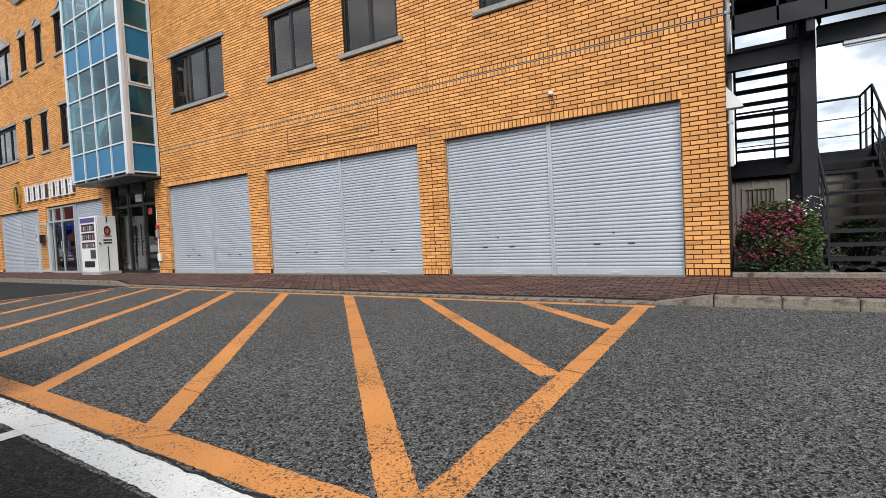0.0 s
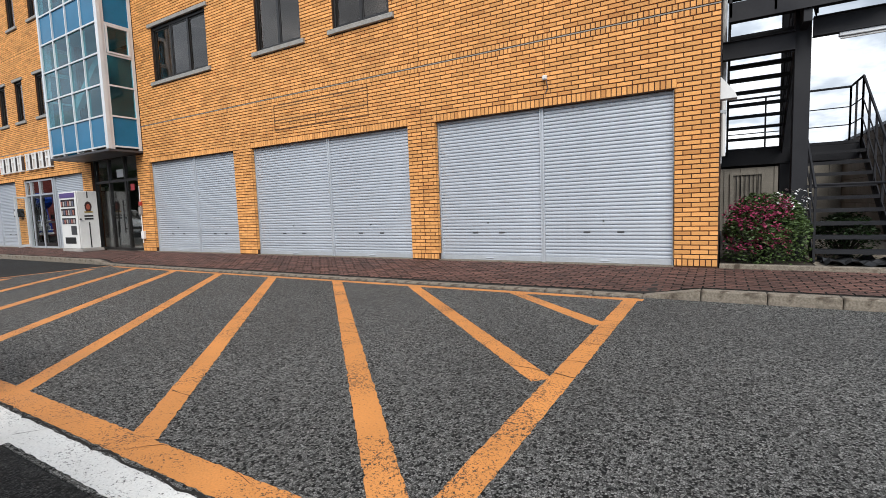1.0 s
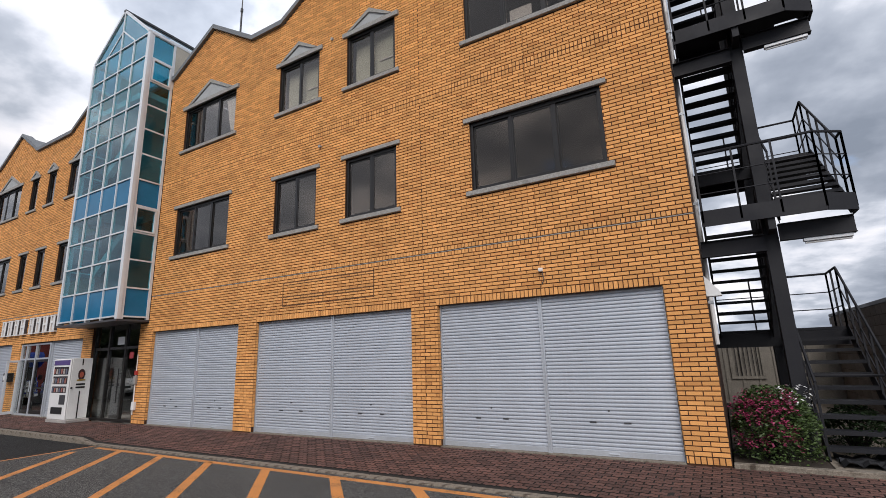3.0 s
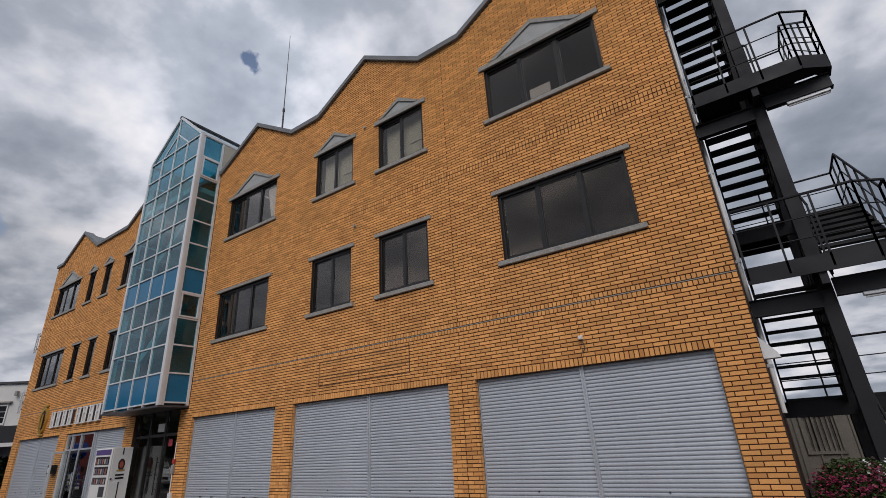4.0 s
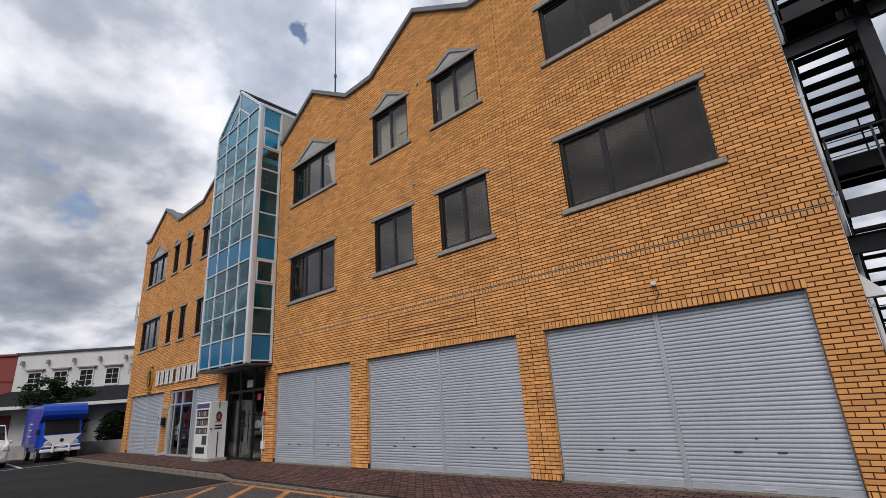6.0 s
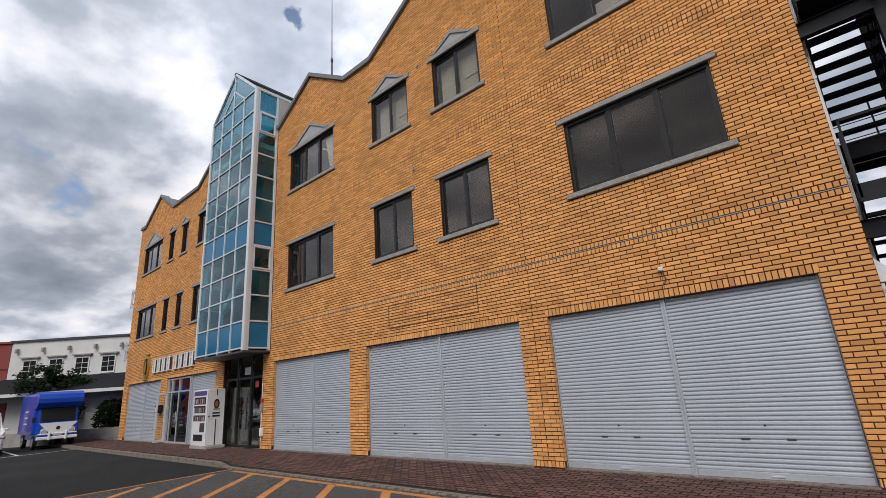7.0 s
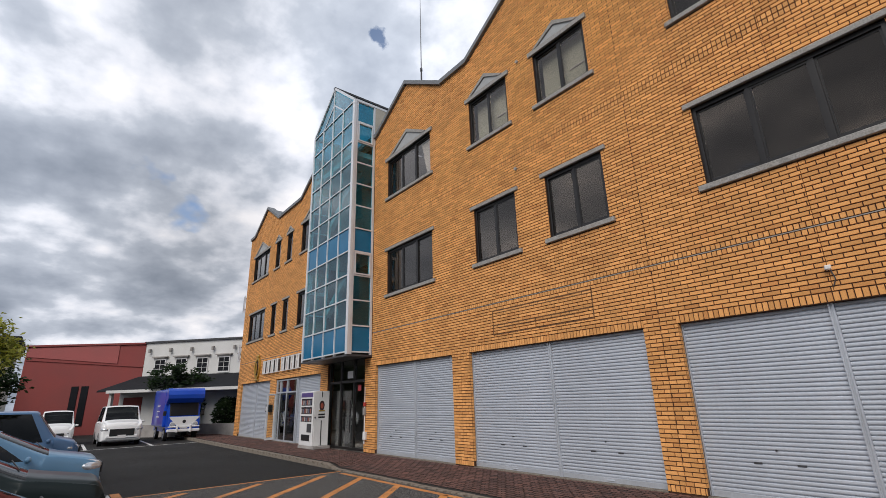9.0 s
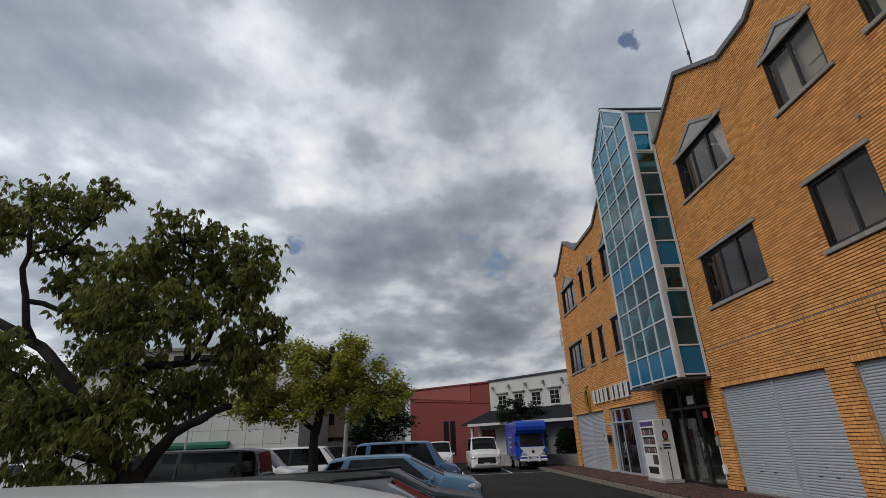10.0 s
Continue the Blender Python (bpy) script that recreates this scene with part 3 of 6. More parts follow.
tagged(part("paper_sheet", bm, M["white"]), "white paper sheet hung behind the window pane", "paper")
tagged(part("desk_monitor", box(B(), -2.95, -2.45, 0.45, 0.5, 8.75, 9.03, 0.01), M["white"]), "white back of a screen inside the upper window", "monitor")
tagged(part("paper_stack", box(B(), -2.9, -2.5, 0.3, 0.4, 8.36, 8.5, 0.01), M["white"]), "white papers lying on the inner window ledge", "paper")
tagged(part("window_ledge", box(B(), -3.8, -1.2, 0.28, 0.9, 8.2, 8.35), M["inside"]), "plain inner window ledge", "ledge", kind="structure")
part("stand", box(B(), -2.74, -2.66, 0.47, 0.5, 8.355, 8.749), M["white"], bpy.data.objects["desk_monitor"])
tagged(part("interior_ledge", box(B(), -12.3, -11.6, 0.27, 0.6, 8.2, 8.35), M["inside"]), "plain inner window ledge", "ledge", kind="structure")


# ---- roller shutters ----
SLAT = 0.0612
_slats = {}


def slat_mesh(w):
    key = round(w, 3)
    if key not in _slats:
        prof = [(0.018, 0.0), (0.002, 0.001), (-0.006, 0.007), (-0.009, 0.018), (-0.009, 0.036), (-0.007, 0.045), (-0.001, 0.0495), (0.018, 0.0505), (0.0185, SLAT)]
        bm = B()
        rows = [[bm.verts.new((x, y, z)) for y, z in prof] for x in (0, w)]
        back = [[bm.verts.new((x, 0.02, z)) for z in (0.0, SLAT)] for x in (0, w)]
        for k in range(len(prof) - 1):
            bm.faces.new((rows[0][k], rows[1][k], rows[1][k + 1], rows[0][k + 1]))
        bm.faces.new((back[0][0], back[0][1], back[1][1], back[1][0]))
        _slats[key] = mesh_of("slat", bm, M["shutter"])
    return _slats[key]


def shutter(x0, x1, y, low=0.0, top=H + 0.1):
    s = thing("roller_shutter", pose(x0, y, low), "closed pale grey steel roller shutter of ribbed slats", "shutter", "garage shutters")
    w = x1 - x0
    part("bottom_bar", box(B(), 0, w, -0.018, 0.02, 0.0, 0.09, 0.004), M["rail"], s)
    n = int((top - low - 0.09) / SLAT)
    me = slat_mesh(w)
    for k in range(n):
        o = new("slat", me)
        o.parent = s
        o.location = (0, 0, 0.09 + k * SLAT)
    for cx in (w * 0.355, w * 0.625):
        part("finger_slot", box(B(), cx - 0.055, cx + 0.055, -0.019, -0.005, 0.505, 0.53, 0.003), M["darkgrey"], s)
    part("lock", bar(B(), (w * 0.49, -0.022, 0.7), (w * 0.49, 0.0, 0.7), 0.014, 10), M["darkgrey"], s)
    part("pull_handle", box(B(), w * 0.5 - 0.08, w * 0.5 + 0.08, -0.032, -0.0185, 0.03, 0.05, 0.004), M["rail"], s)
    return s


def guide(x, y, w=0.07, top=H + 0.1):
    bm = box(B(), x - w / 2, x - w / 2 + 0.022, y - 0.045, y + 0.04, -0.01, top)
    box(bm, x + w / 2 - 0.022, x + w / 2, y - 0.045, y + 0.04, -0.01, top)
    box(bm, x - w / 2 + 0.0225, x + w / 2 - 0.0225, y - 0.03, y + 0.04, -0.01, top)
    return tagged(part("guide_rail", bm, M["rail"]), "pale steel guide rail between two roller shutters", "guide rail", "guide rails", "structure")


YS = 0.13
for a, b, mid in ((-4.755, -0.578, -2.66), (-10.13, -5.385, -7.62), (-14.75, -10.82, -12.65), (-29.17, -24.6, -26.75)):
    shutter(a + 0.035, mid - 0.036, YS)
    shutter(mid + 0.036, b - 0.035, YS)
    guide(mid, YS)
    guide(a + 0.017, YS, 0.034)
    guide(b - 0.017, YS, 0.034)
shutter(-21.3, -18.98, YS)
guide(-21.34, YS, 0.05)
guide(-18.965, YS, 0.026)
for a, b in bays:
    if a != -18.3:
        tagged(part("threshold", box(B(), a, b, 0.0, 0.26, ROAD - 0.05, -0.001), M["kerb"]), "worn concrete threshold under the shutter", "threshold", kind="structure")
        tagged(part("shutter_header", box(B(), a, b, 0.165, 0.26, H - 0.02, H + 0.12), M["darkgrey"]), "dark steel header above the shutter", "header", kind="structure")

# ---- glazed stair tower ----
TX0, TX1, TY, TZ0, TZ1, APEX = -18.62, -15.04, -0.9, 3.1, 12.53, 14.12
tower = thing("stair_tower", None, "projecting tower of teal glass in white aluminium with blue panels", "glass tower", kind="structure")
ROWS, COLS = 11, 4
rp, cp = (TZ1 - TZ0) / ROWS, (TX1 - TX0) / COLS
for c in range(COLS + 1):
    x = TX0 + c * cp
    w = 0.075 if c == COLS else 0.055 if c == 0 else 0.022
    part("mullion", box(B(), x - w, x + w, TY - 0.045, TY + 0.05, TZ0 - 0.08, TZ1 + 0.04), M["alu"], tower)
for r in range(ROWS + 1):
    z = TZ0 + r * rp
    for c in range(COLS):
        x = TX0 + c * cp
        a = x + (0.056 if c == 0 else 0.023)
        b = x + cp - (0.076 if c == COLS - 1 else 0.023)
        part("transom", box(B(), a, b, TY - 0.04, TY + 0.045, z - 0.022, z + 0.022), M["alu"], tower)
        if r < ROWS:
            m = M["bluepanel"] if r in (0, 4) else M["teal"]
            p = part("pane", box(B(), a, b, TY - 0.006, TY + 0.006, z + 0.023, z + rp - 0.023), m, tower, "blue spandrel panel" if r in (0, 4) else "")
            p.visible_shadow = r in (0, 4)
for x in (TX0, TX1):
    s = 1 if x == TX1 else -1
    for y in (TY + 0.1, -0.06):
        part("mullion", box(B(), x - 0.05, x + 0.045, y - 0.038, y + 0.038, TZ0 - 0.08, TZ1 + 0.04), M["alu"], tower)
    for r in range(ROWS + 1):
        z = TZ0 + r * rp
        part("transom", box(B(), x - 0.045, x + 0.04, TY + 0.139, -0.099, z - 0.022, z + 0.022), M["alu"], tower)
        if r < ROWS:
            m = M["bluepanel"] if r in (0, 4) else M["teal"]
            p = part("pane", box(B(), x - 0.006, x + 0.006, TY + 0.139, -0.099, z + 0.023, z + rp - 0.023), m, tower)
            p.visible_shadow = r in (0, 4)
    # opening vents in the side
    for r in (3, 9):
        z = TZ0 + r * rp
        f = part("vent_sash", box(box(box(box(B(), x - 0.05, x + 0.06, TY + 0.15, TY + 0.2, z + 0.035, z + rp - 0.035), x - 0.05, x + 0.06, -0.16, -0.11, z + 0.035, z + rp - 0.035), x - 0.05, x + 0.06, TY + 0.201, -0.161, z + 0.035, z + 0.085), x - 0.05, x + 0.06, TY + 0.201, -0.161, z + rp - 0.085, z + rp - 0.035), M["alu"], tower)
MIDX = (TX0 + TX1) / 2
slope = (APEX - TZ1) / (MIDX - TX0)
for s, x in ((1, TX0), (-1, TX1)):
    part("rafter", beam(B(), (x, TY, TZ1 + 0.06), (MIDX, TY, APEX), 0.1, 0.09), M["alu"], tower)
    part("rafter", beam(B(), (x, 1.9, TZ1 + 0.06), (MIDX, 1.9, APEX), 0.1, 0.09), M["alu"], tower)
    bm = prism(B(), [(x + s * 0.1, TZ1 + 0.04), (MIDX - s * 0.02, TZ1 + 0.04), (MIDX - s * 0.02, APEX - 0.12)], "y", TY - 0.005, TY + 0.005)
    part("pane", bm, M["teal"], tower).visible_shadow = False
    part("rafter", beam(B(), (x + s * cp, TY, TZ1 + 0.05), (MIDX, TY, TZ1 + slope * cp * 0.98), 0.05, 0.05), M["alu"], tower)
    q = [Vector((x, 0, TZ1 + 0.05)), Vector((MIDX, 0, APEX - 0.01))]
    bm = prism(B(), [(q[0].x, q[0].z), (q[1].x, q[1].z), (q[1].x, q[1].z + 0.012), (q[0].x, q[0].z + 0.012)], "y", TY - 0.02, 1.9)
    part("roof_pane", bm, M["teal"], tower).visible_shadow = False
    part("eave_rail", box(B(), x - 0.06, x + 0.06, TY + 0.051, 1.9, TZ1 + 0.0, TZ1 + 0.09), M["alu"], tower)
    part("side_wall", box(B(), x - 0.09, x + 0.05, -0.012, 1.9, 10.9, TZ1 - 0.002), M["beige"], tower, "beige rendered side wall")
part("king_post", box(B(), MIDX - 0.025, MIDX + 0.025, TY - 0.035, TY + 0.035, TZ1 + 0.03, APEX - 0.05), M["alu"], tower)
part("ridge", box(B(), MIDX - 0.06, MIDX + 0.06, TY - 0.06, 1.95, APEX - 0.03, APEX + 0.05), M["darkgrey"], tower)
part("back_gable", prism(B(), [(TX0, 10.9), (TX1, 10.9), (TX1, TZ1), (MIDX, APEX - 0.1), (TX0, TZ1)], "y", 1.92, 2.0), M["beige"], tower)
part("soffit", box(B(), TX0 - 0.07, TX1 + 0.05, TY - 0.04, -0.002, TZ0 - 0.14, TZ0 - 0.085), M["darkgrey"], tower, "dark metal soffit")
# landings and an inner flight seen through the glass
for z in (6.75, 10.3):
    tagged(part("landing", box(B(), TX0 + 0.1, TX1 - 0.1, TY + 0.1, 0.85, z, z + 0.2), M["hall"]), "plain stair landing behind the glass", "landing", kind="structure")
bm = B()
prism(bm, [(-18.6, 8.4), (-16.2, 10.2), (-16.2, 10.5), (-18.6, 8.7)], "y", -0.1, 0.1)
prism(bm, [(-18.6, 4.7), (-16.2, 6.5), (-16.2, 6.8), (-18.6, 5.0)], "y", -0.1, 0.1)
tagged(part("stair_string", bm, M["hall"]), "sloping side of the inner stair behind the glass", "stair", kind="structure")

tagged(part("hall_wall", box(B(), -18.9, -15.03, 2.4, 2.5, 3.71, 10.95), M["hall"]), "pale plaster back wall of the glazed stair hall", "wall", kind="structure")
# ---- entrance under the tower ----
ent = thing("door_1", None, "tall black-framed glass entrance doors beneath the tower", "door", kind="structure")
EX0, EX1 = -18.3, -15.45
bm = B()
for x in (EX0 + 0.04, -17.35, -16.35, EX1 - 0.04):
    box(bm, x - 0.04, x + 0.04, 0.08, 0.18, 0.0, 3.04)
for z in (0.0, 2.2, 2.96):
    for a, b in ((EX0 + 0.081, -17.391), (-17.309, -16.391), (-16.309, EX1 - 0.081)):
        box(bm, a, b, 0.09, 0.17, z, z + 0.08)
part("door_frame", bm, M["frame"], ent)
for a, b in ((EX0 + 0.081, -17.391), (-17.309, -16.391), (-16.309, EX1 - 0.081)):
    part("pane", box(B(), a, b, 0.125, 0.135, 2.281, 2.959), M["clear"], ent).visible_shadow = False
    part("pane", box(B(), a, b, 0.125, 0.135, 0.081, 2.199), M["clear"], ent).visible_shadow = False
for x in (-17.22, -16.48):
    part("door_handle", bar(bar(bar(B(), (x, 0.03, 0.55), (x, 0.03, 1.6), 0.018, 8), (x, 0.03, 0.7), (x, 0.1, 0.7), 0.012), (x, 0.03, 1.45), (x, 0.1, 1.45), 0.012), M["black"], ent)
part("lower_panel", box(B(), -17.0, -16.42, 0.14, 0.16, 0.09, 1.15), M["black"], ent)
part("notice", box(B(), -16.12, -15.9, 0.118, 0.124, 1.9, 2.1), mat("red_notice", (0.45, 0.05, 0.06), 0.6, amount=0.05), ent, "small red notice on the glass")
part("notice", box(B(), -16.9, -16.5, 0.118, 0.124, 2.35, 2.6), M["white"], ent, "pale notice on the transom glass")
tagged(part("floor", box(B(), L_END + 0.3, -0.3, 0.27, 10.9, ROAD - 0.1, 0.0), M["concrete"]), "plain concrete ground floor inside", "floor", kind="structure")
pipe = thing("wall_conduit", None, "white conduit pipe with small boxes on the brick pier", "conduit")
part("pipe", bar(bar(B(), (-15.36, -0.03, 0.25), (-15.36, -0.03, 1.55), 0.017, 8), (-15.36, -0.03, 2.0), (-15.36, -0.03, 1.55), 0.012, 8), M["white"], pipe)
part("junction_box", box(B(), -15.42, -15.3, -0.075, 0.0, 1.12, 1.36, 0.008), M["concrete"], pipe)
part("junction_box", box(B(), -15.39, -15.24, -0.075, 0.0, 0.38, 0.62, 0.008), M["white"], pipe)
part("alarm_box", box(B(), -15.4, -15.3, -0.07, 0.0, 1.4, 1.52, 0.006), mat("red_plastic", (0.4, 0.04, 0.03), 0.4, amount=0.05), pipe, "small red alarm box")

# ---- second entrance, with the glazed door ----
d2 = thing("door_2", None, "aluminium-framed glass double door with a transom light", "door", kind="structure")
bm = B()
for x in (-23.81, -23.35, -22.55, -21.42):
    box(bm, x - 0.034, x + 0.034, 0.05, 0.16, 0.0, 2.62)
for z in (0.0, 2.02, 2.56):
    for a, b in ((-23.774, -23.386), (-23.314, -22.586), (-22.514, -21.456)):
        box(bm, a, b, 0.07, 0.15, z, z + 0.06)
part("door_frame", bm, M["rail"], d2)
for a, b in ((-23.774, -23.386), (-23.314, -22.586), (-22.514, -21.456)):
    part("pane", box(B(), a, b, 0.105, 0.113, 2.081, 2.559), M["glass"], d2).visible_shadow = False
    part("pane", box(B(), a, b, 0.105, 0.113, 0.061, 2.019), M["clear"], d2).visible_shadow = False
for a, b in ((-23.314, -22.586), (-22.514, -21.456)):
    bm = B()
    for p, q in ((a + 0.01, a + 0.09), (b - 0.09, b - 0.01)):
        box(bm, p, q, 0.075, 0.1, 0.07, 2.01)
    for p, q in ((0.07, 0.2), (0.95, 1.01), (1.93, 2.01)):
        box(bm, a + 0.0905, b - 0.0905, 0.075, 0.1, p, q)
    part("inner_leaf", bm, M["frame"], d2, "dark-framed inner door leaf")
for x in (-22.62, -22.47):
    part("door_handle", bar(B(), (x, 0.03, 0.85), (x, 0.03, 1.25), 0.016, 8), M["rail"], d2)
# a leaf that stands open
leaf = part("door_leaf", box(box(box(box(B(), -23.80, -23.75, -0.36, 0.05, 0.03, 0.13), -23.80, -23.75, -0.36, 0.05, 1.95, 2.02), -23.80, -23.75, -0.36, -0.3, 0.131, 1.949), -23.80, -23.75, -0.02, 0.05, 0.131, 1.949), M["alu"], d2)
part("pane", box(B(), -23.78, -23.77, -0.299, -0.021, 0.131, 1.949), M["clear"], leaf).visible_shadow = False

# ---- fixtures on the facade ----
vend = thing("vending_machine", pose(-19.2, -0.64, walk_z(-18.8, -0.4) + 0.01) @ Matrix.Diagonal((1.13, 0.8, 1.05, 1)), "white drinks vending machine with lit display beside the entrance", "vending machine")
part("plinth", box(B(), -0.02, 1.2, -0.02, 0.78, -0.01, 0.08, 0.01), M["concrete"], vend)
part("cabinet", box(B(), 0.0, 1.05, 0.05, 0.77, 0.082, 1.87, 0.015), M["white"], vend)
part("front_door", box(B(), 0.005, 1.045, 0.0, 0.048, 0.085, 1.865, 0.012), M["white"], vend)
scr = mat("dark_display", (0.03, 0.025, 0.03), 0.2, amount=0.1)
disp = mat("purple_header", (0.09, 0.06, 0.2), 0.4, amount=0.1)
part("header", box(B(), 0.06, 0.99, -0.012, -0.001, 1.68, 1.83, 0.003), disp, vend, "purple header panel")
for k, z in enumerate((1.4, 1.12, 0.86)):
    w = part("display_window", box(B(), 0.1, 0.95, -0.01, -0.001, z, z + 0.23 - 0.04 * (k == 2), 0.003), scr, vend)
    for j in range(6):
        part("drink", bar(B(), (0.17 + j * 0.14, -0.016, z + 0.02), (0.17 + j * 0.14, -0.016, z + 0.17 - 0.03 * (k == 2)), 0.03, 8), mat("drink_label", ((0.3, 0.12, 0.1), (0.4, 0.36, 0.34), (0.12, 0.13, 0.18))[(j + k) % 3], 0.4, amount=0.1), w)
part("coin_panel", box(B(), 0.62, 0.95, -0.012, -0.001, 0.52, 0.8, 0.003), M["darkgrey"], vend)
part("delivery_flap", box(B(), 0.2, 0.85, -0.014, -0.001, 0.24, 0.44, 0.004), M["black"], vend)
part("side_stripe", box(B(), 1.051, 1.056, 0.39, 0.43, 0.1, 0.9), M["black"], vend, "black stripe down the side")
part("side_stripe", box(B(), 1.051, 1.056, 0.39, 0.43, 1.66, 1.86), M["black"], vend)
crest = [(0.41 + 0.13 * math.cos(a * math.tau / 20) * (1 if a % 20 < 10 else 0.92), 1.38 + 0.17 * math.sin(a * math.tau / 20)) for a in range(20)]
em = part("emblem", prism(B(), crest, "x", 1.051, 1.057), mat("dark_emblem", (0.05, 0.02, 0.02), 0.5, amount=0.1), vend, "dark round emblem with red centre")
part("emblem_centre", prism(B(), [(0.41 + 0.07 * math.cos(a * math.tau / 16), 1.38 + 0.09 * math.sin(a * math.tau / 16)) for a in range(16)], "x", 1.0575, 1.061), mat("emblem_red", (0.4, 0.1, 0.06), 0.5, amount=0.1), em)
part("emblem_ribbon", box(B(), 1.0575, 1.061, 0.26, 0.56, 1.2, 1.24), M["gold"], em)
for z, y0, y1 in ((1.07, 0.25, 0.57), (0.98, 0.25, 0.57)):
    part("lettering_bar", box(B(), 1.051, 1.056, y0, y1, z, z + 0.05), M["black"], vend, "plain dark lettering bar")
part("lock", bar(B(), (1.05, 0.1, 1.0), (1.08, 0.1, 1.0), 0.03, 10), M["darkgrey"], vend)

post_box = thing("letter_box", None, "black wall letter box with a white label on brick", "letter box")
part("body", box(B(), -24.42, -24.0, -0.2, 0.0, 1.22, 1.55, 0.015), M["black"], post_box)
part("label_plate", box(B(), -24.36, -24.16, -0.208, -0.2005, 1.28, 1.46, 0.002), M["white"], post_box)

sign = thing("sign_lettering", None, "white raised sign blocks mounted on the brick wall", "sign")
xx = -25.62
for k in range(8):
    if k == 4:
        xx += 0.2
    bm = box(B(), xx + 0.03, xx + 0.1, -0.1, -0.0005, 3.03, 3.57, 0.008)
    box(bm, xx + 0.25, xx + 0.4, -0.1, -0.0005, 3.03, 3.57, 0.008)
    box(bm, xx + 0.1005, xx + 0.2495, -0.095, -0.0005, 3.27 + 0.05 * (k % 3), 3.33 + 0.05 * (k % 3))
    blk = part("letter_block", bm, M["white"], sign)
    for z in (2.99, 3.5705):
        part("block_serif", box(B(), xx, xx + 0.43, -0.1, -0.0005, z, z + 0.039), M["white"], blk)
    # dark strip that stands in for the shaded side of the white letter
    part("block_edge", box(B(), xx + 0.4005, xx + 0.43, -0.09, -0.002, 3.035, 3.565), M["darkgrey"], blk)
    xx += 0.575
emb = thing("wall_emblem", None, "gold-edged dark shield emblem mounted on the brick wall", "emblem")
sh = [(0.42 * math.cos(a * math.tau / 24) * (0.9 if a % 24 > 12 else 1.0), 0.55 * math.sin(a * math.tau / 24)) for a in range(24)]
bm = B()
inner, outer = [[[bm.verts.new((-26.57 + k * x, y, 3.35 + k * z)) for x, z in sh] for y in (-0.08, -0.0005)] for k in (0.74, 1.0)]
for i in range(24):
    j = (i + 1) % 24
    for p, q in ((outer[0], outer[1]), (outer[1], inner[1]), (inner[1], inner[0]), (inner[0], outer[0])):
        bm.faces.new((p[i], p[j], q[j], q[i]))
part("rim", bm, M["gold"], emb, "gold rim")
part("field", box(B(), -26.76, -26.66, -0.06, -0.0005, 3.0, 3.7, 0.01), M["darkgrey"], emb)
part("centre_bar", box(B(), -26.63, -26.51, -0.11, -0.0955, 3.06, 3.6, 0.006), M["gold"], emb)
part("crown", box(B(), -26.77, -26.37, -0.09, -0.0005, 3.9, 4.0, 0.02), M["gold"], emb)
part("foot", box(B(), -26.82, -26.32, -0.09, -0.0005, 2.72, 2.8, 0.02), M["gold"], emb)

spot = thing("wall_lamp", None, "small white sensor lamp with a cable on the brick wall", "lamp")
part("base", box(B(), -2.585, -2.515, -0.02, 0.0, 3.09, 3.16, 0.006), M["white"], spot)
part("head", box(B(), -2.585, -2.515, -0.08, -0.021, 3.08, 3.15, 0.015), M["white"], spot)
part("cable", bar(bar(B(), (-2.53, -0.02, 3.08), (-2.5, -0.02, 2.95), 0.008), (-2.5, -0.02, 2.95), (-2.545, -0.012, 2.86), 0.008), M["darkgrey"], spot)
for x, z in ((-7.72, 9.93),):
    v = thing("wall_vent", None, "small round pale vent cap on the brick wall", "vent", "wall vents")
    part("cap", bar(B(), (x, -0.05, z), (x, 0.0, z), 0.04, 12), M["concrete"], v)
hook = thing("wall_vent", None, "small round pale vent cap on the brick wall", "vent", "wall vents")
part("cap", bar(B(), (-8.05, -0.06, 6.95), (-8.05, 0.0, 6.95), 0.04, 12), M["concrete"], hook)
ant = thing("antenna", pose(-20.5, 6.3, 12.2), "tall thin lightning mast standing on the roof", "antenna")
part("mast", bar(B(), (0, 0, 0), (0, 0, 8.6), 0.06, 8, 0.05), M["darkgrey"], ant)
part("rod", bar(B(), (0, 0, 8.601), (0, 0, 14.6), 0.032, 6, 0.014), M["darkgrey"], ant)
part("collar", bar(B(), (0, 0, 8.5), (0, 0, 8.7), 0.075, 8), M["darkgrey"], ant)
part("base", bar(B(), (0, 0, -0.1), (0, 0, 0.25), 0.16, 8, 0.12), M["darkgrey"], ant)
lad = thing("ladder_frame", None, "narrow white ladder frames bracketed to the far wall corner", "ladder")
for z in (3.9, 6.75):
    bm = box(B(), L_END - 0.33, L_END - 0.28, -0.06, -0.02, z, z + 1.0)
    box(bm, L_END - 0.1, L_END - 0.05, -0.06, -0.02, z, z + 1.0)
    part("frame", bm, M["alu"], lad)
    for k in range(4):
        part("rung", box(B(), L_END - 0.2795, L_END - 0.1005, -0.055, -0.025, z + 0.08 + 0.26 * k, z + 0.12 + 0.26 * k), M["alu"], lad)
    for h in (0.15, 0.8):
        part("bracket", box(B(), L_END - 0.07, L_END - 0.001, -0.0195, 0.12, z + h, z + h + 0.06), M["steel"], lad)
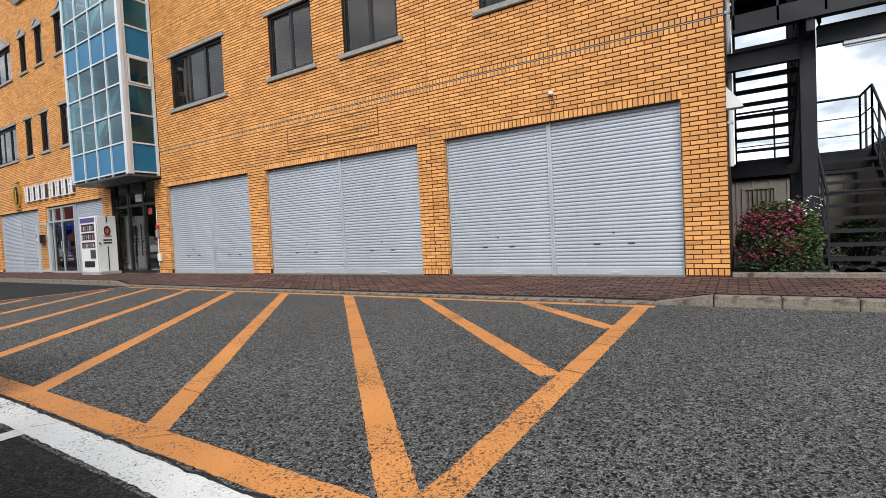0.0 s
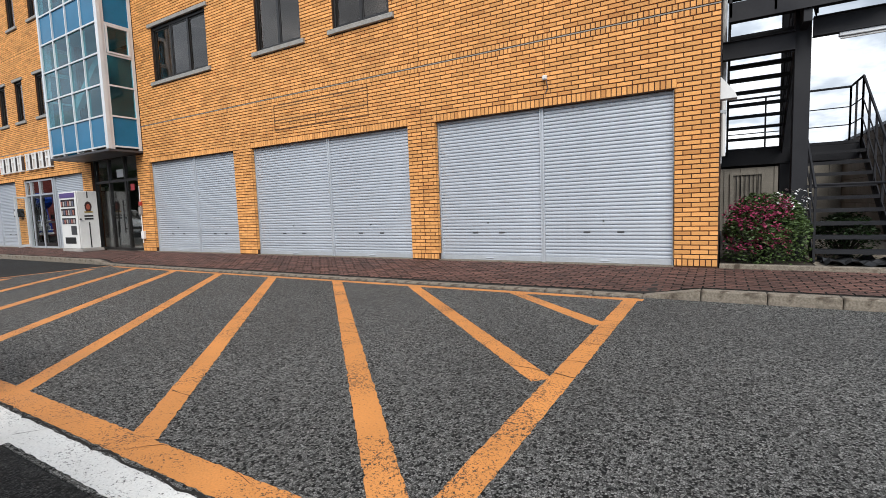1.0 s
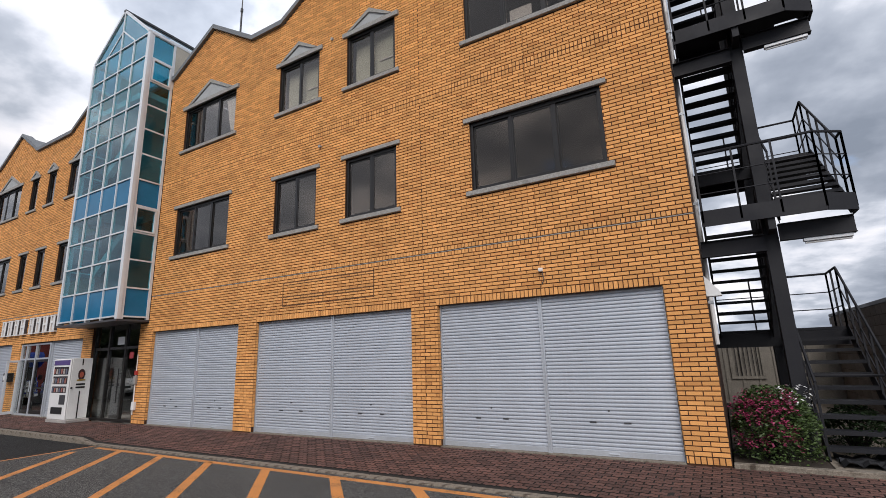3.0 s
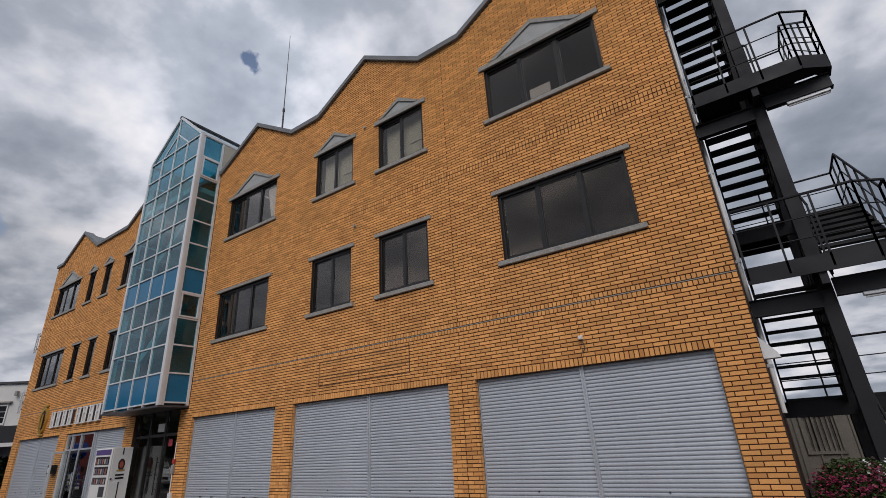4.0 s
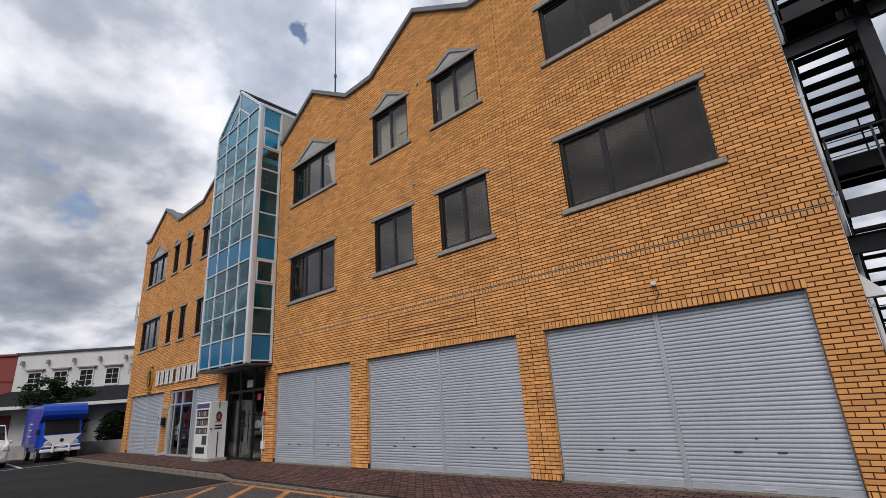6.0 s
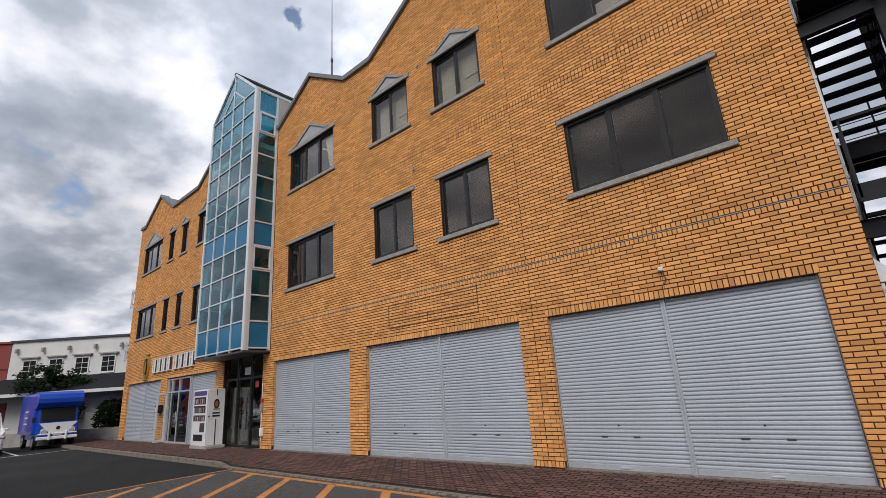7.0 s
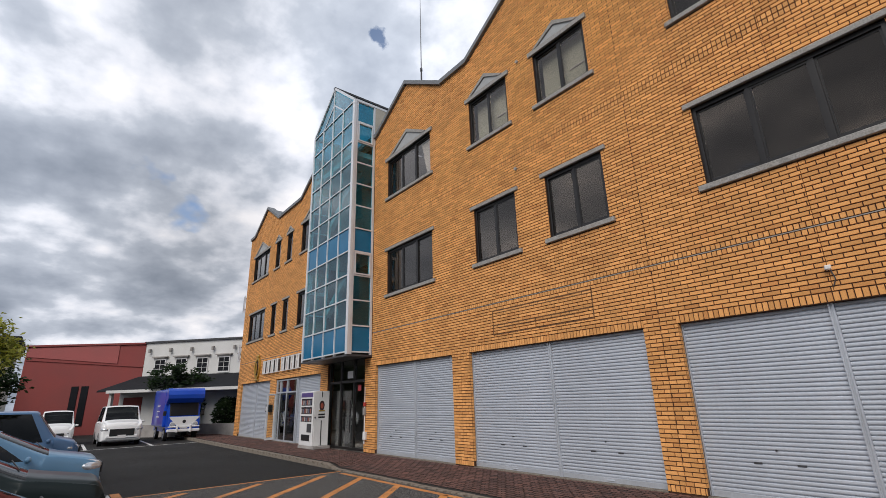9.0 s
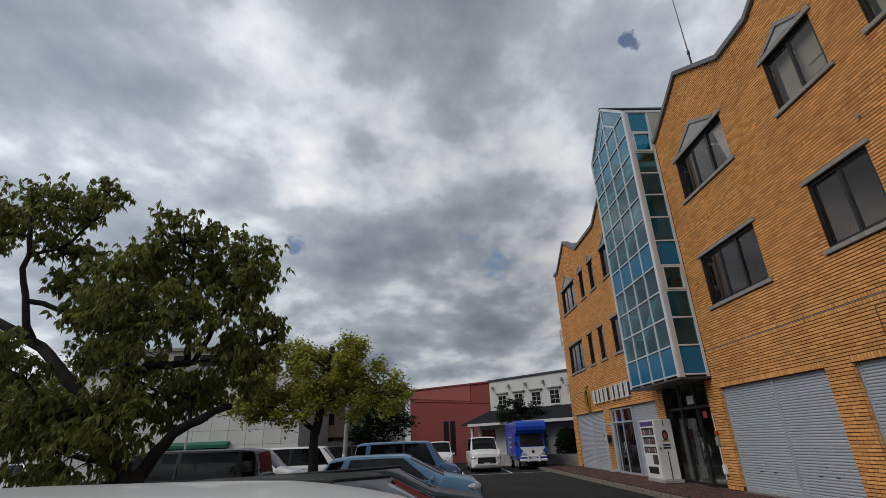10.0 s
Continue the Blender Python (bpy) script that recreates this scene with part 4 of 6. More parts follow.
# pale outline left on the bricks where a board was taken down
bm = B()
for a, b, z0, z1 in ((-9.2, -6.35, 3.545, 3.575), (-9.1, -6.4, 3.49, 3.51), (-9.2, -6.35, 3.195, 3.22), (-9.0, -6.6, 3.125, 3.145), (-9.2, -6.35, 2.975, 3.0), (-9.21, -9.188, 3.0005, 3.5445), (-6.368, -6.346, 3.0005, 3.62), (-7.86, -7.84, 3.0005, 3.1945)):
    box(bm, a, b, -0.0025, 0.0, z0, z1)
tagged(part("sign_ghost", bm, mat("faint_glue_trace", (0.13, 0.058, 0.022), 0.9, grain=25, amount=0.5, patch=4, patch_amount=0.5)), "dark outline left by a removed sign board", "stain", kind="structure")

# ---- steel escape stair ----
stair = thing("escape_stair", pose(0, 0, 0), "black steel outdoor escape stair zigzagging up the side wall", "outdoor stair")
LA, LB, YF, YL, YB, YE = (0.12, 1.0), (1.22, 2.16), 0.6, 1.15, 3.15, 4.1


def tread(x0, x1, y, z):
    bm = box(B(), x0, x1, y, y + 0.25, z - 0.03, z)
    box(bm, x0, x1, y, y + 0.015, z - 0.055, z - 0.0305)
    part("tread", bm, M["steel"], stair)


def rail(points, posts=True, inner=(0.38, 0.72)):
    """A railing over points on the floor line, in x, y and z."""
    pts = [Vector(p) for p in points]
    r = part("railing", B(), M["steel"], stair)
    bm = B()
    for p, q in zip(pts, pts[1:]):
        bar(bm, p + Vector((0, 0, 1.1)), q + Vector((0, 0, 1.1)), 0.022, 6)
        for h in inner:
            bar(bm, p + Vector((0, 0, h)), q + Vector((0, 0, h)), 0.011, 5)
    bpy.data.objects.remove(r)
    r = part("railing", bm, M["steel"], stair)
    for p, q in zip(pts, pts[1:]):
        n = max(1, round((q - p).length / 0.62))
        for k in range(n + 1):
            c = p.lerp(q, k / n)
            part("post", box(B(), c.x - 0.015, c.x + 0.015, c.y - 0.015, c.y + 0.015, c.z - 0.12, c.z + 1.1), M["steel"], r)


def flight(lane, y0, z0, y1, z1, n=10):
    x0, x1 = lane
    dy, dz = (y1 - y0) / n, (z1 - z0) / n
    for k in range(1, n):
        y = y0 + k * dy
        tread(x0 + 0.01, x1 - 0.01, min(y, y - dy) if dy > 0 else y, z0 + k * dz)
    for x in lane:
        part("stringer", beam(B(), (x, y0, z0 - 0.06), (x, y1, z1 - 0.06), 0.012, 0.24), M["steel"], stair)


STOREY, CUT = 3.46, ((1.77, 0.6), (2.17, 0.86))
for f in range(3):
    zf = 0.0 if f == 0 else 3.8 + STOREY * (f - 1)
    zh, zl = 1.96 + STOREY * f, 3.8 + STOREY * f
    y0 = 0.8 if f == 0 else YL
    flight(LB, y0, zf, YB, zh)
    flight(LA, YB, zh, YL, zl)
    for x in LB:
        rail([(x, y0, zf), (x, YB, zh)])
    rail([(LA[1], YB, zh), (LA[1], YL, zl)])
    rail([(LA[0], YB, zh), (LA[0], YL, zl)])
    # half landing at the back
    part("landing", box(B(), LA[0], LB[1], YB, YE, zh - 0.05, zh), M["steel"], stair)
    for y in (YB + 0.02, YE):
        part("edge_beam", box(B(), LA[0] - 0.1, LB[1] + 0.02, y - 0.02, y + 0.03, zh - 0.33, zh - 0.055), M["steel"], stair)
    rail([(LA[0], YE, zh), (LB[1], YE, zh), (LB[1], YB, zh)])
    # front landing at the storey's floor
    part("landing", prism(B(), [(LA[0], YF), CUT[0], CUT[1], (LB[1], YL), (LA[0], YL)], "z", zl - 0.05, zl), M["steel"], stair)
    edge = [(LA[0] - 0.03, YF), CUT[0], CUT[1], (LB[1] + 0.01, YL)]
    for p, q in zip(edge, edge[1:]):
        part("edge_beam", beam(B(), (*p, zl - 0.045), (*q, zl - 0.045), 0.03, 0.27), M["steel"], stair)
    for x0, x1, z in ((0.02, 0.948, zl - 0.63), (1.152, LB[1] - 0.04, zl - 0.49)):
        part("cross_beam", box(B(), x0, x1, 0.95, 0.98, z, z + 0.25), M["steel"], stair)
        for zz in (z - 0.012, z + 0.2505):
            part("beam_flange", box(B(), x0, x1, 0.9, 1.03, zz, zz + 0.0115), M["steel"], stair)
    part("cross_beam", box(B(), 1.0, 1.1, YF + 0.02, YL, zl - 0.355, zl - 0.06), M["steel"], stair)
    rail([(LA[0], YF, zl), (*CUT[0], zl), (*CUT[1], zl), (LB[1], YL, zl)])
    lamp = thing("strip_light", pose(1.45, 0.965, zl - 0.58), "grey fluorescent strip light fixed beneath the steel landing", "light", "strip lights")
    part("housing", box(B(), 0, 0.62, -0.04, 0.04, 0.02, 0.075, 0.006), M["alu"], lamp)
    part("tube", bar(B(), (0.02, 0, 0.0), (0.6, 0, 0.0), 0.016, 8), M["white"], lamp)
part("barrier", bar(B(), (LB[0], 1.45, 1.16), (LB[1], 1.45, 1.16), 0.02, 6), M["steel"], stair)
for x, y in ((1.05, 1.135), (1.08, 3.28)):
    part("column", box(B(), x - 0.1, x + 0.1, y - 0.1, y + 0.1, ROAD, 11.2, 0.006), M["steel"], stair)
down = thing("downpipe", None, "white rainwater downpipe at the building corner", "downpipe")
part("pipe", bar(B(), (0.045, 1.3, 1.7), (0.045, 1.3, 11.1), 0.035, 10), M["white"], down)
for z in (2.4, 4.2, 6.0, 7.8, 9.6):
    part("bracket", box(B(), 0.001, 0.085, 1.26, 1.34, z, z + 0.05), M["rail"], down)
hood = thing("vent_hood", None, "white sloping vent hood on the side wall", "vent")
part("hood", prism(B(), [(0.001, 2.42), (0.21, 2.42), (0.18, 2.5), (0.001, 2.74)], "y", 0.06, 0.24), M["white"], hood)

# ---- planter, flowers and walls beside the stair ----
tagged(part("planter_edge", box(B(), 0.02, 6.0, -0.02, 0.1, ROAD, 0.05, 0.01), M["kerb"]), "low worn concrete edge of the planting bed", "kerb", kind="structure")
soil = mat("dark_soil", (0.035, 0.025, 0.018), 0.98, grain=40, amount=0.35, patch=3, patch_amount=0.3, bump=1.0, bump_scale=25)
tagged(part("planting_bed", box(B(), 0.03, 1.2, 0.101, 9.0, ROAD, 0.0), soil), "dark soil of the planting bed", "soil", kind="structure")
tagged(part("stair_pad", box(B(), 1.201, 6.0, 0.101, 9.0, ROAD, 0.012), M["kerb"]), "grey concrete pad beneath the stair", "ground", kind="structure")
blockm = mat("concrete_block", (0.22, 0.195, 0.165), 0.95, grain=45, amount=0.18, patch=1.2, patch_amount=0.3, bump=0.4, bump_scale=60, vary="object", vary_amount=0.12)
bw = thing("block_wall", None, "weathered grey-brown concrete block garden wall", "wall", kind="structure")
part("core", box(B(), 2.93, 3.03, 1.5, 9.3, ROAD, 2.38), M["mortar"], bw)
part("cap", box(B(), 2.9, 3.06, 1.5, 9.3, 2.385, 2.47, 0.01), M["darkgrey"], bw)
bm = box(B(), 0, 0.03, 0.005, 0.395, 0.005, 0.195, 0.004)
block_mesh = mesh_of("block", bm, blockm)
for r in range(12):
    for k in range(19):
        o = new("block", block_mesh)
        o.parent = bw
        o.location = (2.898, 1.5 + 0.4 * k + (0.2 if r % 2 else 0), -0.02 + 0.2 * r)
shed = thing("shed_wall", None, "pale weathered panel wall with a white-framed window", "shed", kind="structure")
pale = mat("pale_weathered_panel", (0.2, 0.185, 0.16), 0.9, grain=30, amount=0.15, patch=1.6, patch_amount=0.3, bump=0.2)
part("wall", box(B(), -0.1, 2.89, 9.0, 9.2, 0.0, 1.95), pale, shed)
part("wall_top", box(B(), -0.2, 2.89, 8.9, 9.25, 1.955, 2.05), M["darkgrey"], shed)
for k in range(7):
    part("batten", box(B(), 0.1 + 0.42 * k, 0.14 + 0.42 * k, 8.97, 8.998, 0.0, 1.95), pale, shed)
w = part("window_frame", box(box(box(box(B(), 0.25, 0.33, 8.95, 8.969, 0.7, 1.75), 1.05, 1.13, 8.95, 8.969, 0.7, 1.75), 0.331, 1.049, 8.95, 8.969, 1.67, 1.75), 0.331, 1.049, 8.95, 8.969, 0.7, 0.78), pale, shed)
for k in range(6):
    part("window_bar", bar(B(), (0.42 + 0.11 * k, 8.955, 0.78), (0.42 + 0.11 * k, 8.955, 1.67), 0.01), M["steel"], w)

AZALEA = mat("azalea_leaf", (0.05, 0.085, 0.02), 0.55, grain=20, amount=0.2, patch=1.2, patch_amount=0.25, vary="island", vary_amount=0.4)
LEAF = [mat("leaf_dark", (0.2, 0.215, 0.05), 0.55, grain=20, amount=0.2, patch=1.2, patch_amount=0.25, vary="island", vary_amount=0.4, tint=(0.17, 0.18, 0.035), tint_amount=0.6),
        mat("leaf_bright", (0.36, 0.37, 0.07), 0.55, grain=20, amount=0.2, patch=1.5, patch_amount=0.25, vary="island", vary_amount=0.35, tint=(0.34, 0.31, 0.06), tint_amount=0.6),
        mat("leaf_deep", (0.022, 0.045, 0.014), 0.6, grain=20, amount=0.2, patch=1.2, patch_amount=0.25, vary="island", vary_amount=0.35)]
for m in LEAF:
    n, l = m.node_tree.nodes, m.node_tree.links
    shine = n["Principled BSDF"]
    thin = n.new("ShaderNodeBsdfTranslucent")
    l.new(shine.inputs["Base Color"].links[0].from_socket, thin.inputs["Color"])
    both = n.new("ShaderNodeMixShader")
    both.inputs[0].default_value = 0.55
    l.new(shine.outputs[0], both.inputs[1])
    l.new(thin.outputs[0], both.inputs[2])
    l.new(both.outputs[0], n["Material Output"].inputs[0])
PINK = mat("pink_petal", (0.27, 0.028, 0.085), 0.6, grain=30, amount=0.15, patch=2, patch_amount=0.15, vary="island", vary_amount=0.3)
BARK = mat("bark", (0.019, 0.016, 0.013), 0.95, grain=18, amount=0.35, patch=3, patch_amount=0.3, bump=1.0, bump_scale=22)


def leaf_cloud(name, spots, size, material, parent, droop=0.0, rng=None, fold=0.25, slim=1.0):
    """Folded pointed leaves, one at each spot."""
    rng = rng or random.Random(5)
    v, f = [], []
    for p in spots:
        a = rng.uniform(0, math.tau)
        tilt = rng.uniform(-0.6, 0.5) - droop
        d = Vector((math.cos(a) * math.cos(tilt), math.sin(a) * math.cos(tilt), math.sin(tilt)))
        s = d.cross(Vector((rng.uniform(-1, 1), rng.uniform(-1, 1), rng.uniform(0.3, 1)))).normalized()
        n = s.cross(d)
        L = size * rng.uniform(0.6, 1.3)
        w = L * rng.uniform(0.2, 0.3) * slim
        k = len(v)
        p = Vector(p)
        v += [tuple(p), tuple(p + d * L * 0.45 + s * w + n * w * fold), tuple(p + d * L), tuple(p + d * L * 0.45 - s * w + n * w * fold)]
        f += [(k, k + 1, k + 2), (k, k + 2, k + 3)]
    me = bpy.data.meshes.new(name)
    me.from_pydata(v, [], f)
    me.materials.append(material)
    o = new(name, me)
    o.parent = parent
    return o


def tube(bm, pts, r0, r1, sides=7):
    """One tapered tube through the points, with shared rings."""
    u, rings = None, []
    for k, p in enumerate(pts):
        d = (pts[min(k + 1, len(pts) - 1)] - pts[max(k - 1, 0)]).normalized()
        u = d.orthogonal().normalized() if u is None else (u - d * u.dot(d)).normalized()
        w, r = d.cross(u), r0 + (r1 - r0) * k / (len(pts) - 1)
        rings.append([bm.verts.new(p + r * (math.cos(j * math.tau / sides) * u + math.sin(j * math.tau / sides) * w)) for j in range(sides)])
    for a, b in zip(rings, rings[1:]):
        for j in range(sides):
            i = (j + 1) % sides
            bm.faces.new((a[j], a[i], b[i], b[j]))
    bm.faces.new(rings[0][::-1])
    bm.faces.new(rings[-1])


def limb(bm, p, q, r0, r1, bend, rng, n=5):
    """A crooked tapered limb; gives back points along it."""
    p, q = Vector(p), Vector(q)
    side = Vector((rng.uniform(-1, 1), rng.uniform(-1, 1), rng.uniform(-0.3, 0.6))) * bend
    pts = []
    for k in range(n + 1):
        t = k / n
        pts.append(p.lerp(q, t) + side * math.sin(t * math.pi) + Vector((rng.uniform(-1, 1), rng.uniform(-1, 1), rng.uniform(-1, 1))) * bend * 0.25 * (0 < k < n))
    tube(bm, pts, r0, r1)
    return pts


def tree(name, base, label, clumps, trunk_r, fork_z, leaf, count, material, droop, seed, lean=(0, 0), whorl=1, limbs=()):
    """A trunk that forks into limbs, one to each clump of leaves (x, y, z, radius)."""
    rng = random.Random(seed)
    t = thing(name, pose(*base), label, "tree")
    bm = B()
    fork = Vector((lean[0], lean[1], fork_z))
    limb(bm, (0, 0, -0.1), fork, trunk_r * 1.25, trunk_r * 0.8, 0.06, rng)
    spots = []
    total = sum(c[3] ** 2 for c in clumps)
    joints = [(fork, trunk_r * 0.55)]
    for r0, r1, line in limbs:
        line = [Vector((rng.uniform(-0.12, 0.12), y, z)) for y, z in line]
        pts = [line[0]]
        for p, q in zip(line, line[1:]):
            for k in range(1, 5):
                pts.append(p.lerp(q, k / 4) + Vector((rng.uniform(-1, 1), rng.uniform(-1, 1), rng.uniform(-1, 1))) * 0.035)
        tube(bm, pts, r0, r1, 9)
        joints += [(v, max(0.03, 0.5 * r1)) for v in pts[2:]]
    for x, y, z, r in sorted(clumps, key=lambda q: (Vector(q[:3]) - fork).length):
        c = Vector((x, y, z))
        start, thick = min((j for j in joints if j[0].z < z + 0.25 or j[0] is fork), key=lambda j: (j[0] - c).length + 0.25 * (j[0] - fork).length)
        pts = limb(bm, start, c, thick, 0.025, 0.16, rng)
        joints += [(pts[2], max(0.035, thick * 0.62)), (pts[3], max(0.03, thick * 0.5))]
        n = int(count * r * r / total)
        twigs = []
        for k in range(max(9, int(20 * r))):
            d = Vector((rng.gauss(0, 1), rng.gauss(0, 1), rng.gauss(0.15, 0.8))).normalized()
            end = c + d * r * rng.uniform(0.5, 1.0)
            limb(bm, pts[rng.choice((3, 4, 5))], end, 0.013, 0.004, 0.08, rng, 3)
            twigs.append(end)
        for k in range(n // whorl):
            e = rng.choice(twigs)
            g = r * 0.2
            tip = e + Vector((rng.gauss(0, g), rng.gauss(0, g), rng.gauss(0, g * 0.75)))
            for j in range(whorl):
                spots.append(tip + Vector((rng.gauss(0, 0.012), rng.gauss(0, 0.012), rng.gauss(0, 0.012))) * (whorl > 1))
    part("trunk", bm, BARK, t, smooth=True)
    leaf_cloud("crown", spots, leaf, material, t, droop, rng, slim=0.72 if whorl > 1 else 1.0)
    return t


def shrub(name, base, size, label, n, leaf, material, seed, flowers=0, category="shrub"):
    rng = random.Random(seed)
    s = thing(name, pose(*base), label, category)
    bm = B()
    tips, spots = [], []
    for k in range(26):
        a, u = rng.uniform(0, math.tau), math.sqrt(rng.uniform(0, 1))
        tip = Vector((math.cos(a) * u * size[0], math.sin(a) * u * size[1], size[2] * (1 - 0.45 * u * u) * rng.uniform(0.75, 1)))
        limb(bm, (tip.x * 0.2, tip.y * 0.2, 0), tip * 0.95, 0.02, 0.006, 0.04, rng, 3)
    part("stem", bm, BARK, s)
    for k in range(n):
        a, u = rng.uniform(0, math.tau), math.sqrt(rng.uniform(0, 1))
        top = size[2] * (1 - 0.5 * u ** 3) * (0.93 + 0.14 * math.sin(a * 3 + seed) * u)
        z = top * (1 - abs(rng.gauss(0, 0.16))) if rng.random() < 0.6 else rng.uniform(0.05, 1) * top
        spots.append((math.cos(a) * u * size[0], math.sin(a) * u * size[1], max(0.03, z)))
    leaf_cloud("foliage", spots, leaf, material, s, 0.0, rng)
    if flowers:
        v = []
        for k in range(flowers):
            a, u = rng.uniform(math.pi * 0.9, math.tau * 1.05), rng.uniform(0.55, 1.0)
            zz = size[2] * rng.uniform(0.25, 1.0) * (1 - 0.35 * u ** 3)
            c = Vector((math.cos(a) * u * size[0], math.sin(a) * u * size[1] * 1.03, zz))
            if noise.noise(c * 3.2) < -0.12 or c.x > size[0] * 0.45 + 0.2 * noise.noise(c * 5):
                continue
            for j in range(5):
                v.append(tuple(c + Vector((rng.gauss(0, 0.015), rng.gauss(0, 0.015) - 0.02, rng.gauss(0, 0.015)))))
        leaf_cloud("blossom", v, 0.045, PINK, s, 0.0, rng, 0.1)
        white = [tuple(Vector((rng.uniform(0.1, 0.62) * size[0] * 1.4, -size[1] * rng.uniform(0.5, 0.9), size[2] * rng.uniform(0.72, 0.98)))) for k in range(70)]
        leaf_cloud("pale_blossom", white, 0.05, M["white"], s, 0.0, rng, 0.1)
    return s


shrub("azalea_bush", (0.62, 0.75, 0.0), (0.55, 0.55, 1.12), "round azalea bush with magenta blossom and green leaves", 11000, 0.05, AZALEA, 3, 760)
shrub("green_bush", (1.75, 1.9, 0.0), (0.4, 0.9, 0.75), "dark green leafy bush beneath the stair", 2500, 0.06, LEAF[2], 4)
bm = B()
gv = [[bm.verts.new((1.3 + 0.07 * i, 0.35 + 0.07 * j, 0.02 + 0.16 * abs(noise.noise(Vector((i * 0.35, j * 0.4, 0)))) + 0.03 * noise.noise(Vector((i * 1.1, j * 1.2, 3))))) for j in range(12)] for i in range(20)]
for i in range(19):
    for j in range(11):
        bm.faces.new((gv[i][j], gv[i + 1][j], gv[i + 1][j + 1], gv[i][j + 1]))
tagged(part("plastic_sheet", bm, M["black"], None, "crumpled black plastic sheet on the ground"), "crumpled black plastic sheet lying under the stair", "sheet")

# ---- buildings at the far side ----
white_wall = mat("white_brick_paint", (0.62, 0.62, 0.6), 0.85, grain=20, amount=0.06, patch=0.9, patch_amount=0.08, bump=0.2, bump_scale=14)
red_wall = mat("faded_red_wall", (0.24, 0.055, 0.05), 0.85, grain=15, amount=0.08, patch=0.5, patch_amount=0.12)
red_pale = mat("pale_red_wall", (0.32, 0.09, 0.085), 0.85, grain=15, amount=0.06, patch=0.5, patch_amount=0.1)
slate = mat("dark_roof_slate", (0.022, 0.023, 0.026), 0.9, spec=0.1, grain=8, amount=0.2, patch=1.0, patch_amount=0.15, bump=0.3, bump_scale=10)
WA = Matrix.Translation((-42.5, -3.2, ROAD)) @ Matrix.Rotation(math.atan2(5.1, 5.7), 4, "Z")
house = thing("white_house", WA, "white painted two-storey house with small cross-barred windows", "house")
part("wall", box(B(), 0, 16, 0, 8, 0, 6.25), white_wall, house)
part("roof_edge", box(B(), -0.1, 16.1, -0.12, 8.1, 6.255, 6.38), M["darkgrey"], house)
for k in range(6):
    x = 1.37 + 1.7 * k
    w = part("window", box(box(box(box(B(), x - 0.46, x - 0.4, -0.06, -0.001, 3.95, 5.1), x + 0.4, x + 0.46, -0.06, -0.001, 3.95, 5.1), x - 0.399, x + 0.399, -0.06, -0.001, 5.0, 5.1), x - 0.399, x + 0.399, -0.06, -0.001, 3.95, 4.05), M["white"], house)
    part("pane", box(B(), x - 0.399, x + 0.399, -0.03, -0.001, 4.051, 4.999), M["dark_pane"], w)
    part("glazing_bar", box(B(), x - 0.012, x + 0.012, -0.045, -0.031, 4.051, 4.999), M["white"], w)
    for z in (4.36, 4.68):
        part("glazing_bar", box(B(), x - 0.399, x + 0.399, -0.046, -0.0455, z - 0.012, z + 0.012), M["white"], w)
    part("window_hood", box(box(B(), x - 0.62, x + 0.62, -0.2, -0.001, 5.17, 5.25), x - 0.52, x + 0.52, -0.14, -0.001, 5.11, 5.169), M["concrete"], w)
    part("wall_lamp", bar(box(B(), x - 0.95, x - 0.88, -0.12, -0.001, 5.75, 5.83), (x - 0.91, -0.17, 5.55), (x - 0.91, -0.17, 5.8), 0.09, 8), M["concrete"], house)
part("lean_to_roof", prism(B(), [(0.0, 3.9), (-3.4, 2.85), (-3.4, 2.75), (0.0, 3.75)], "x", -0.2, 16), slate, house)
part("gutter", box(B(), 0.6, 16, -3.5, -3.401, 2.66, 2.84), white_wall, house)
part("lower_wall", box(B(), 0.1, 16, -1.8, -0.13, 0, 3.05), white_wall, house)
part("lower_door", box(B(), 0.5, 1.9, -1.86, -1.801, 0.2, 2.4), red_wall, house)
part("porch_post", box(B(), 0.5, 0.7, -3.1, -2.9, 0, 2.78), white_wall, house)
part("low_plinth", box(B(), 2.5, 16, -4.2, -3.9, 0, 0.7), M["concrete"], house)
RA = Matrix.Translation((-42.5, -3.2, ROAD)) @ Matrix.Rotation(math.atan2(-6.6, -4.9), 4, "Z")
red = thing("red_house", RA, "faded red rendered flat-roofed building with slit windows", "house")
part("wall", box(B(), 0.02, 8.6, -8, 0, 0, 6.2), red_wall, red)
part("recess_panel", prism(B(), [(1.9, 4.85), (8.5, 5.5), (8.5, 6.08), (1.9, 6.2)], "y", 0.001, 0.05), red_pale, red, "paler red upper panel")
part("roof_edge", box(B(), 0.0, 8.7, -8, 0.12, 6.205, 6.33), red_wall, red)
for x in (3.64, 4.34):
    part("slit_window", box(B(), x, x + 0.5, 0.001, 0.04, 0.6, 3.32), M["dark_pane"], red)
part("band", prism(B(), [(0.05, 4.55), (8.55, 5.25), (8.55, 5.33), (0.05, 4.63)], "y", 0.0505, 0.07), red_wall, red)
grey = thing("grey_house", pose(-62, -17, ROAD), "pale grey house with a dark flat roof far behind", "house")
part("wall", box(B(), -4, 4, -5.5, 5.5, 0, 7.4), M["beige"], grey)
part("roof", box(B(), -4.6, 4.8, -6, 6, 7.405, 8.1, 0.1), slate, grey)
for k in range(4):
    w = part("window", box(B(), 4.001, 4.06, -4.4 + 2.6 * k, -3.0 + 2.6 * k, 5.2, 6.7), M["white"], grey)
    part("pane", box(B(), 4.061, 4.07, -4.3 + 2.6 * k, -3.1 + 2.6 * k, 5.3, 6.6), M["dark_pane"], w)
